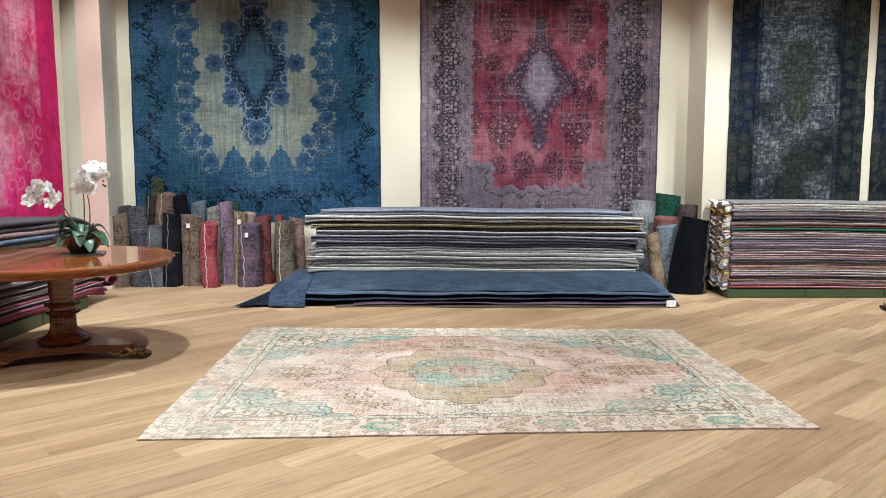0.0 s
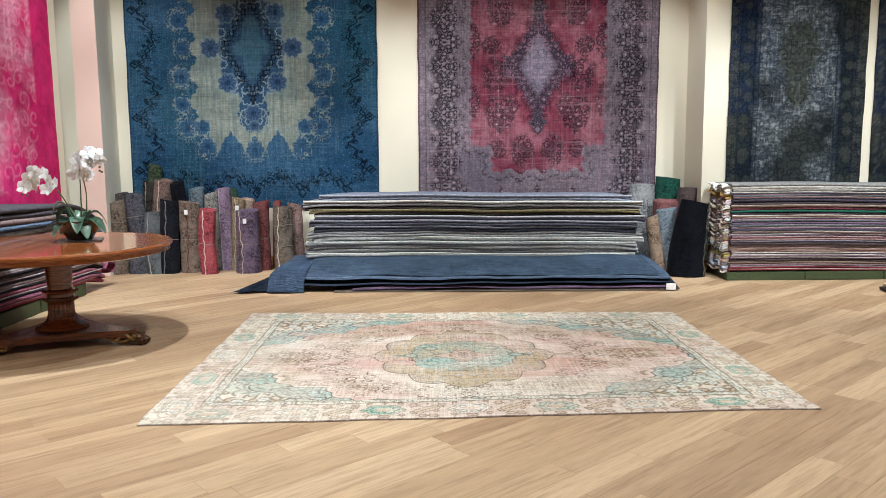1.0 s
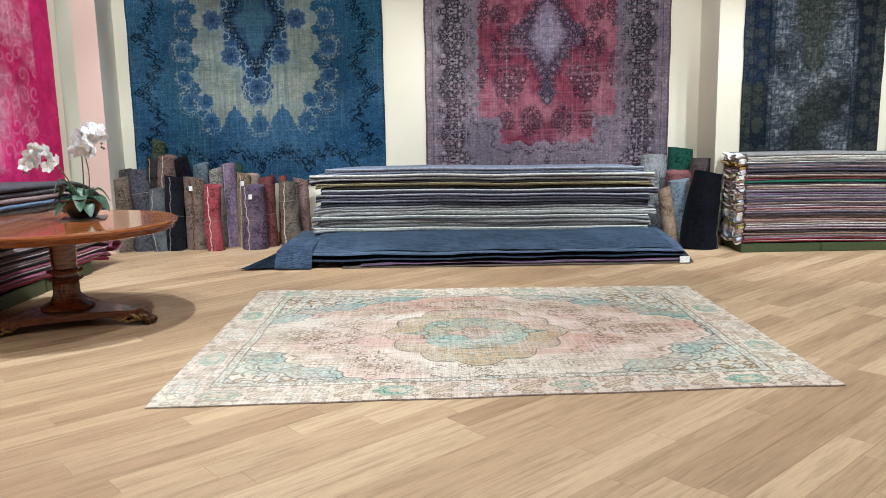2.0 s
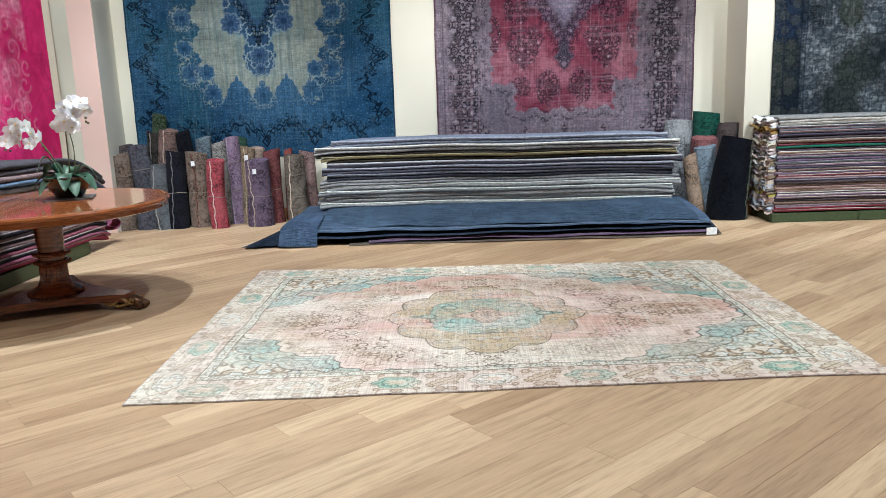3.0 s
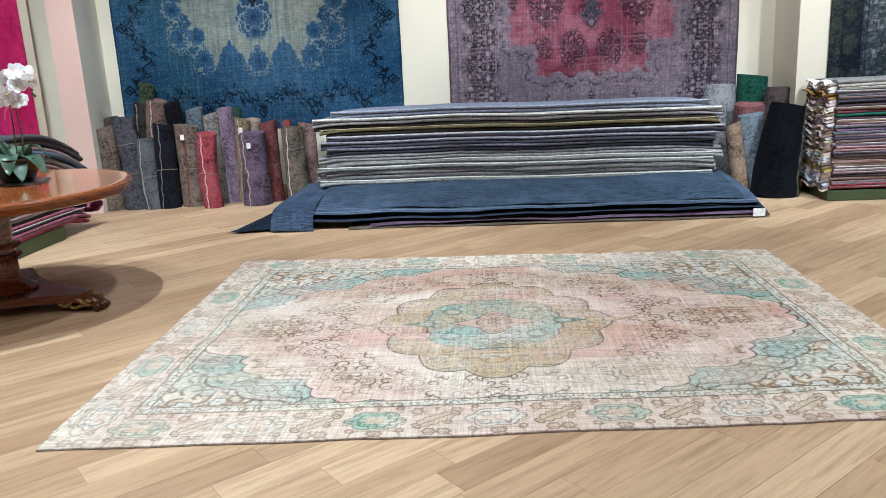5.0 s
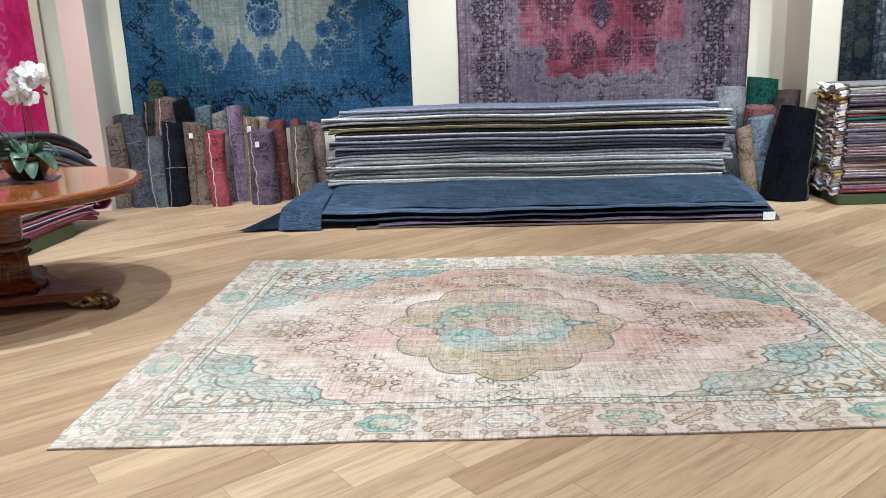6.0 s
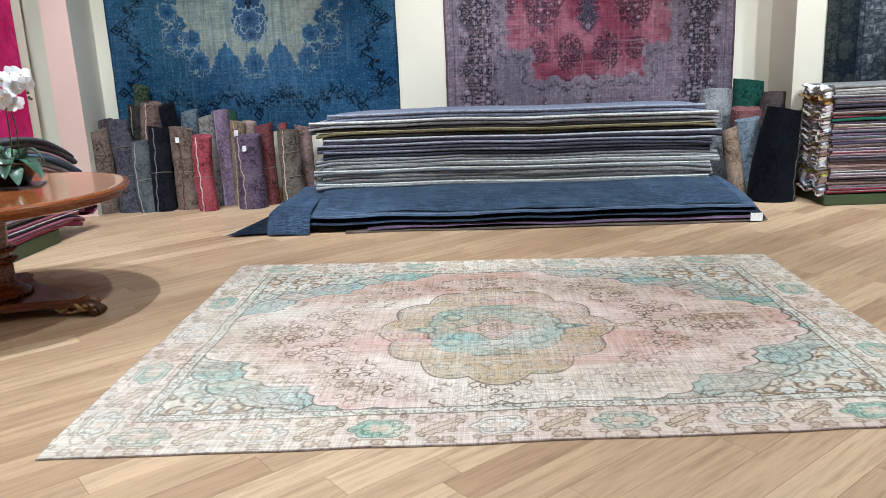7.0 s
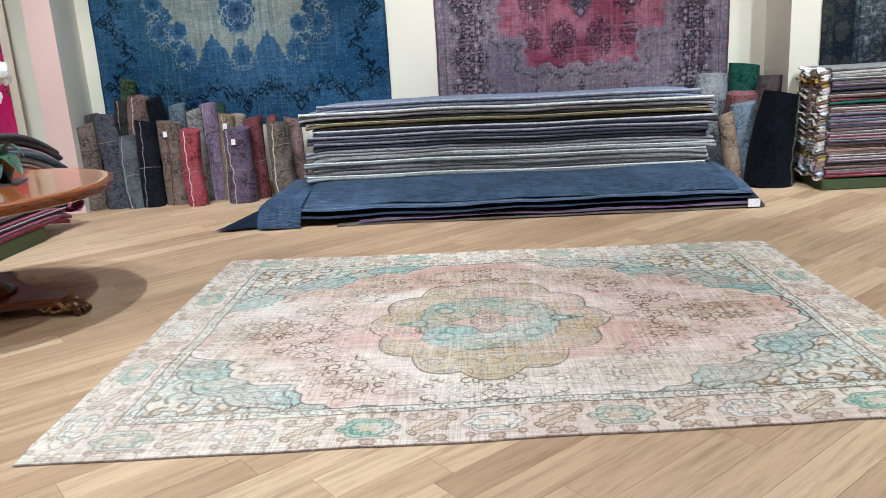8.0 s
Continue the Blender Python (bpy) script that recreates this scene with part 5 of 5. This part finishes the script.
def build_table():
    cx, cy, h, R = TABLE
    table = empty("pedestal_table", cx, cy, 0, "round polished mahogany pedestal table with gilt paw feet", "table")
    smooth(part("tabletop", lathe(((R - 0.10, h - 0.082), (R - 0.045, h - 0.080), (R - 0.022, h - 0.072), (R - 0.024, h - 0.040), (R - 0.010, h - 0.036), (R, h - 0.028), (R, h - 0.014), (R - 0.008, h - 0.003), (R - 0.02, h), (R - 0.06, h)), 96), M_TOP, table, "red-brown polished round top"), 35)
    smooth(part("column", lathe(((0.10, h - 0.08), (0.112, h - 0.10), (0.105, h - 0.12), (0.098, h - 0.30), (0.092, 0.46), (0.092, 0.45), (0.12, 0.445), (0.128, 0.43), (0.12, 0.415), (0.098, 0.41), (0.098, 0.385), (0.122, 0.38), (0.126, 0.365), (0.118, 0.35), (0.104, 0.345), (0.100, 0.33), (0.102, 0.25), (0.112, 0.21), (0.125, 0.185), (0.165, 0.16), (0.182, 0.15), (0.19, 0.14), (0.19, 0.125), (0.182, 0.118), (0.18, 0.10))[::-1], 72, 18, 0.010, (0.20, 0.335)), M_MAHOGANY, table), 35)
    # beaded rings of the column
    for z, rad, count in ((0.43, 0.128, 26), (0.365, 0.126, 26), (0.132, 0.193, 34)):
        bm = bmesh.new()
        for k in range(count):
            a = 2 * math.pi * k / count
            bmesh.ops.create_icosphere(bm, subdivisions=1, radius=0.011, matrix=Matrix.Translation((rad * math.cos(a), rad * math.sin(a), z)))
        part("beading", bm, M_MAHOGANY, table, "carved beading")
    # three-cornered plinth with hollowed sides
    tips = [math.radians(a) for a in (-8, 112, 232)]
    bm = bmesh.new()
    outline = []
    for k in range(3):
        a0, a1 = tips[k], tips[(k + 1) % 3] + (2 * math.pi if k == 2 else 0)
        for side in (-1, 1):
            outline.append((0.62 * math.cos(a0) - side * -0.065 * -math.sin(a0), 0.62 * math.sin(a0) - side * -0.065 * math.cos(a0)))
        p0 = Vector(outline[-1])
        p1 = Vector((0.62 * math.cos(a1) - 0.065 * -math.sin(a1), 0.62 * math.sin(a1) - 0.065 * math.cos(a1)))
        mid = Vector((0.20 * math.cos((a0 + a1) / 2), 0.20 * math.sin((a0 + a1) / 2)))
        for q in range(1, 10):
            t = q / 10
            pt = p0 * (1 - t) ** 2 + mid * 2 * t * (1 - t) + p1 * t * t
            outline.append((pt.x, pt.y))
    low = [bm.verts.new((x, y, 0.066)) for x, y in outline]
    top = [bm.verts.new((x, y, 0.122)) for x, y in outline]
    bm.faces.new(low[::-1])
    bm.faces.new(top)
    for i in range(len(low)):
        j = (i + 1) % len(low)
        bm.faces.new((low[i], low[j], top[j], top[i]))
    bmesh.ops.recalc_face_normals(bm, faces=bm.faces)
    bmesh.ops.bevel(bm, geom=[e for e in bm.edges if abs(e.verts[0].co.z - e.verts[1].co.z) < 1e-4], offset=0.006, segments=2, affect="EDGES")
    part("plinth", bm, M_MAHOGANY, table, "three-cornered mahogany base")
    # carved paw feet with gilt wings
    for a in tips:
        bm = bmesh.new()
        bmesh.ops.create_uvsphere(bm, u_segments=16, v_segments=10, radius=1.0, matrix=Matrix.LocRotScale((-0.045, 0, 0.048), None, (0.13, 0.056, 0.038)))
        bmesh.ops.create_uvsphere(bm, u_segments=16, v_segments=10, radius=1.0, matrix=Matrix.LocRotScale((0.03, 0, 0.056), Euler((0, radians(22), 0)), (0.075, 0.062, 0.042)))
        for k in (-1.5, -0.5, 0.5, 1.5):
            bmesh.ops.create_uvsphere(bm, u_segments=10, v_segments=8, radius=1.0, matrix=Matrix.LocRotScale((0.092 - 0.010 * abs(k), k * 0.030, 0.031), Euler((0, radians(14), radians(8 * k))), (0.044, 0.017, 0.030)))
            bmesh.ops.create_uvsphere(bm, u_segments=8, v_segments=6, radius=1.0, matrix=Matrix.LocRotScale((0.062 - 0.008 * abs(k), k * 0.029, 0.064), None, (0.026, 0.014, 0.018)))
        foot = part("paw_foot", bm, M_PAW, table, "carved dark gilt paw foot")
        smooth(foot, 80)
        foot.matrix_local = pose(0.625 * math.cos(a), 0.625 * math.sin(a), 0.003, 0, 0, math.degrees(a))
        for side in (-1, 1):
            curl = [(-0.165 + (0.008 + 0.0022 * q) * math.cos(0.62 * q), side * 0.066, 0.070 + (0.008 + 0.0022 * q) * math.sin(0.62 * q)) for q in range(12)]
            wing = [(-0.150 + 0.185 * t, side * (0.070 + 0.006 * math.sin(t * 9)), 0.052 + 0.020 * math.sin(t * 7.5 + 3.6) + 0.030 * t) for t in [q / 18 for q in range(19)]]
            end = [(0.035 + 0.018 * math.sin(b), side * 0.068, 0.085 - 0.018 + 0.018 * math.cos(b)) for b in [q * 0.5 for q in range(1, 10)]]
            part("scroll", tube(curl + wing + end, 0.0125, 8), M_BRASS, foot, "gilt scroll")
            fin = tube([(-0.155 + 0.17 * q / 8, side * 0.060, 0.034 + 0.010 * math.sin(q * 1.1)) for q in range(9)], 0.015, 8, 0.7)
            part("scroll", fin, M_BRASS, foot, "gilt leaf")


def petal_mesh(length, width, cup):
    bm = bmesh.new()
    rows = []
    for i in range(7):
        t = i / 6
        w = width * math.sin(math.pi * min(1, 0.08 + t * 0.92)) ** 0.7 * (0.6 + 0.4 * t) + 0.001
        rows.append([bm.verts.new((length * t, w * s, cup * t * t - 0.25 * abs(s) ** 2 * width * 0.5)) for s in (-1, -0.5, 0, 0.5, 1)])
    for a, b in zip(rows, rows[1:]):
        for k in range(4):
            bm.faces.new((a[k], a[k + 1], b[k + 1], b[k]))
    bmesh.ops.solidify(bm, geom=bm.faces[:], thickness=0.0016)
    return bm


def build_orchid():
    cx, cy, h, R = TABLE
    ox, oy = -3.03, 6.30
    coaster = bmesh.new()
    bmesh.ops.create_cube(coaster, size=1, matrix=Matrix.LocRotScale((ox, oy, h + 0.006), Euler((0, 0, radians(20))), (0.34, 0.30, 0.010)))
    tagged(part("coaster", coaster, M_SLATE, None), "flat grey square mat on the polished table", "mat")
    plant = empty("potted_orchid", ox, oy, h + 0.012, "white moth orchid in a dark glazed bowl on the table", "plant")
    smooth(part("pot", lathe(((0.085, 0), (0.10, 0.006), (0.125, 0.05), (0.158, 0.11), (0.178, 0.15), (0.182, 0.158), (0.176, 0.162), (0.165, 0.150), (0.15, 0.135)), 48), M_POT, plant, "dark brown glazed bowl"), 50)
    bm = bmesh.new()
    bmesh.ops.create_uvsphere(bm, u_segments=24, v_segments=10, radius=1, matrix=Matrix.LocRotScale((0, 0, 0.13), None, (0.155, 0.155, 0.045)))
    for v in bm.verts:
        v.co += Vector((0, 0, 0.012 * noise.noise(v.co * 40)))
    part("moss", bm, M_MOSS, plant, "dark moss")
    r = random.Random(3)
    leaves = ((200, 0.20, 0.05), (172, 0.15, 0.10), (240, 0.19, 0.03), (-20, 0.22, 0.04), (-52, 0.19, 0.02), (25, 0.16, 0.08), (100, 0.17, 0.08), (290, 0.17, 0.05), (150, 0.20, 0.02), (215, 0.15, 0.14))
    for a, length, lift in leaves:
        bm = bmesh.new()
        rows = []
        for i in range(10):
            t = i / 9
            w = 0.058 * math.sin(math.pi * (0.10 + 0.88 * t) ** 0.9) ** 0.6 + 0.004
            z = 0.15 + lift * 1.5 * math.sin(t * 2.2) - 0.16 * t * t * (1 - lift * 2)
            rows.append([bm.verts.new((0.05 + length * t, w * s, z + 0.016 * abs(s))) for s in (-1, -0.5, 0, 0.5, 1)])
        for p, q in zip(rows, rows[1:]):
            for k in range(4):
                bm.faces.new((p[k], p[k + 1], q[k + 1], q[k]))
        bmesh.ops.solidify(bm, geom=bm.faces[:], thickness=0.004)
        leaf = smooth(part("leaf", bm, M_LEAF, plant), 80)
        leaf.matrix_local = pose(0, 0, 0, 0, 0, a)
    # stems with their sprays
    sprays = (((0.02, 0.0, 0.14), (0.03, 0.0, 0.40), (0.02, 0.02, 0.60), (0.07, 0.0, 0.70), (0.17, 0.0, 0.68)), ((-0.02, 0.0, 0.14), (-0.10, 0.0, 0.32), (-0.22, 0.0, 0.50), (-0.34, 0.0, 0.545), (-0.44, 0.0, 0.46)), ((0.05, 0.02, 0.14), (0.07, 0.02, 0.36), (0.05, 0.02, 0.50), (0.02, 0.02, 0.60)))
    blooms = []
    for k, pts in enumerate(sprays):
        fine = []
        for i in range(len(pts) - 1):
            p0, p1 = Vector(pts[i]), Vector(pts[i + 1])
            fine += [p0.lerp(p1, q / 5) for q in range(5)]
        fine.append(Vector(pts[-1]))
        for _ in range(3):
            fine = [fine[0]] + [(fine[i - 1] + fine[i] * 2 + fine[i + 1]) / 4 for i in range(1, len(fine) - 1)] + [fine[-1]]
        smooth(part("stem", tube(fine, 0.0055, 7, 0.6), M_STEM, plant, "thin green flower stem"), 80)
    spots = [(0.02, -0.03, 0.69), (0.09, -0.04, 0.72), (0.15, -0.03, 0.71), (0.19, -0.05, 0.66), (-0.03, -0.02, 0.62), (0.03, -0.06, 0.58), (0.09, -0.05, 0.63), (0.03, 0.05, 0.53), (-0.03, -0.04, 0.55), (0.08, -0.05, 0.53), (0.12, 0.02, 0.66), (0.05, 0.03, 0.65),
             (-0.30, -0.03, 0.55), (-0.36, -0.05, 0.57), (-0.42, -0.03, 0.51), (-0.45, -0.05, 0.44), (-0.33, -0.06, 0.49), (-0.39, -0.02, 0.45), (-0.25, -0.04, 0.50), (-0.27, -0.05, 0.42), (-0.21, -0.03, 0.46)]
    for sx, sy, sz in [(a + 0.04, b, c) for a, b, c in spots]:
        bloom = part("blossom", flower_bmesh(r), M_PETAL, plant, "white orchid blossom with a yellow heart")
        smooth(bloom, 80)
        bloom.matrix_local = pose(sx, sy, sz, 90 + r.uniform(-35, 20), r.uniform(-30, 30), r.uniform(-40, 40)) @ Matrix.Scale(r.uniform(1.0, 1.3), 4)
        bm = bmesh.new()
        bmesh.ops.create_uvsphere(bm, u_segments=8, v_segments=6, radius=0.006)
        lip = part("lip", bm, M_LIP, bloom, "yellow heart")
        lip.location = (0, 0, 0.012)
    for sx, sy, sz in ((0.20, 0, 0.60), (0.215, 0, 0.56), (0.19, 0.02, 0.57), (-0.46, 0, 0.38), (-0.15, -0.02, 0.40), (-0.13, -0.02, 0.37), (-0.42, 0, 0.37)):
        bm = bmesh.new()
        bmesh.ops.create_uvsphere(bm, u_segments=8, v_segments=6, radius=0.010)
        bud = part("bud", bm, M_STEM, plant, "small green bud")
        bud.location = (sx, sy, sz)


def flower_bmesh(r):
    """Five broad petals round the middle."""
    out = bmesh.new()
    for k, (length, width) in enumerate(((0.052, 0.024), (0.056, 0.036), (0.050, 0.022), (0.050, 0.022), (0.056, 0.036))):
        one = petal_mesh(length, width, 0.012 + r.uniform(-0.006, 0.010))
        turn = Matrix.Rotation(math.pi / 2 + 2 * math.pi * k / 5 + r.uniform(-0.1, 0.1), 4, "Z")
        table = {v: out.verts.new(turn @ v.co) for v in one.verts}
        for f in one.faces:
            out.faces.new([table[v] for v in f.verts])
        one.free()
    return out


M_LIP = plain("yellow_lip", lin(214, 184, 90), 0.5)
build_table()
build_orchid()

# ---- oak floor, plank by plank ----
PLANK_W, PLANK_DIR = 0.168, radians(42.0)


def plank_mesh(length):
    bm = bmesh.new()
    g, b, t = 0.0004, 0.0009, 0.016
    x, y = length / 2 - g, PLANK_W / 2 - g
    low = [bm.verts.new(p) for p in ((-x, -y, -t), (x, -y, -t), (x, y, -t), (-x, y, -t))]
    mid = [bm.verts.new(p) for p in ((-x, -y, -b), (x, -y, -b), (x, y, -b), (-x, y, -b))]
    top = [bm.verts.new(p) for p in ((-x + b, -y + b, 0), (x - b, -y + b, 0), (x - b, y - b, 0), (-x + b, y - b, 0))]
    bm.faces.new(top)
    for a, c in ((low, mid), (mid, top)):
        for i in range(4):
            bm.faces.new((a[i], a[(i + 1) % 4], c[(i + 1) % 4], c[i]))
    me = bpy.data.meshes.new("plank")
    bm.to_mesh(me)
    bm.free()
    me.materials.append(M_OAK)
    return me


def build_floor():
    floor = tagged(part("floor", box(NICHE_X - 0.25, 8.45, -4.85, WALL_Y + 0.25, -0.25, -0.012), M_SUB, None), "oak plank floor laid diagonally", "floor", kind="structure")
    lengths = (0.9, 1.2, 1.5, 1.8, 2.1)
    meshes = [plank_mesh(v) for v in lengths]
    r = random.Random(5)
    c, s = math.cos(PLANK_DIR), math.sin(PLANK_DIR)
    rest_v, rest_f, near = [], [], []
    for row in range(-75, 75):
        off = row * PLANK_W + 0.05
        at = -13.0 + r.uniform(0, 1.5)
        while at < 14:
            k = r.randrange(len(lengths))
            mid = at + lengths[k] / 2
            at += lengths[k]
            x, y = 1.0 + mid * c - off * s, 4.0 + mid * s + off * c
            if not (LEFT_X - 1.0 < x < 8.8 and -5.2 < y < 10.8):
                continue
            if -4.4 < x < 5.2 and 2.2 < y < 9.2:
                near.append((k, x, y))
            else:
                base = len(rest_v)
                me = meshes[k]
                for v in me.vertices:
                    rest_v.append((mid + v.co.x, off + v.co.y, v.co.z))
                rest_f += [tuple(base + i for i in p.vertices) for p in me.polygons]
    for k, x, y in near:
        ob = new("plank", meshes[k])
        ob.matrix_world = pose(x, y, 0, 0, 0, math.degrees(PLANK_DIR))
        ob.parent = floor
    me = bpy.data.meshes.new("planks_beyond")
    me.from_pydata(rest_v, [], rest_f)
    me.materials.append(M_OAK)
    ob = new("planks_beyond", me)
    ob.matrix_world = pose(1.0, 4.0, 0, 0, 0, math.degrees(PLANK_DIR))
    ob.parent = floor
    tagged(ob, kind="stuff")


build_floor()
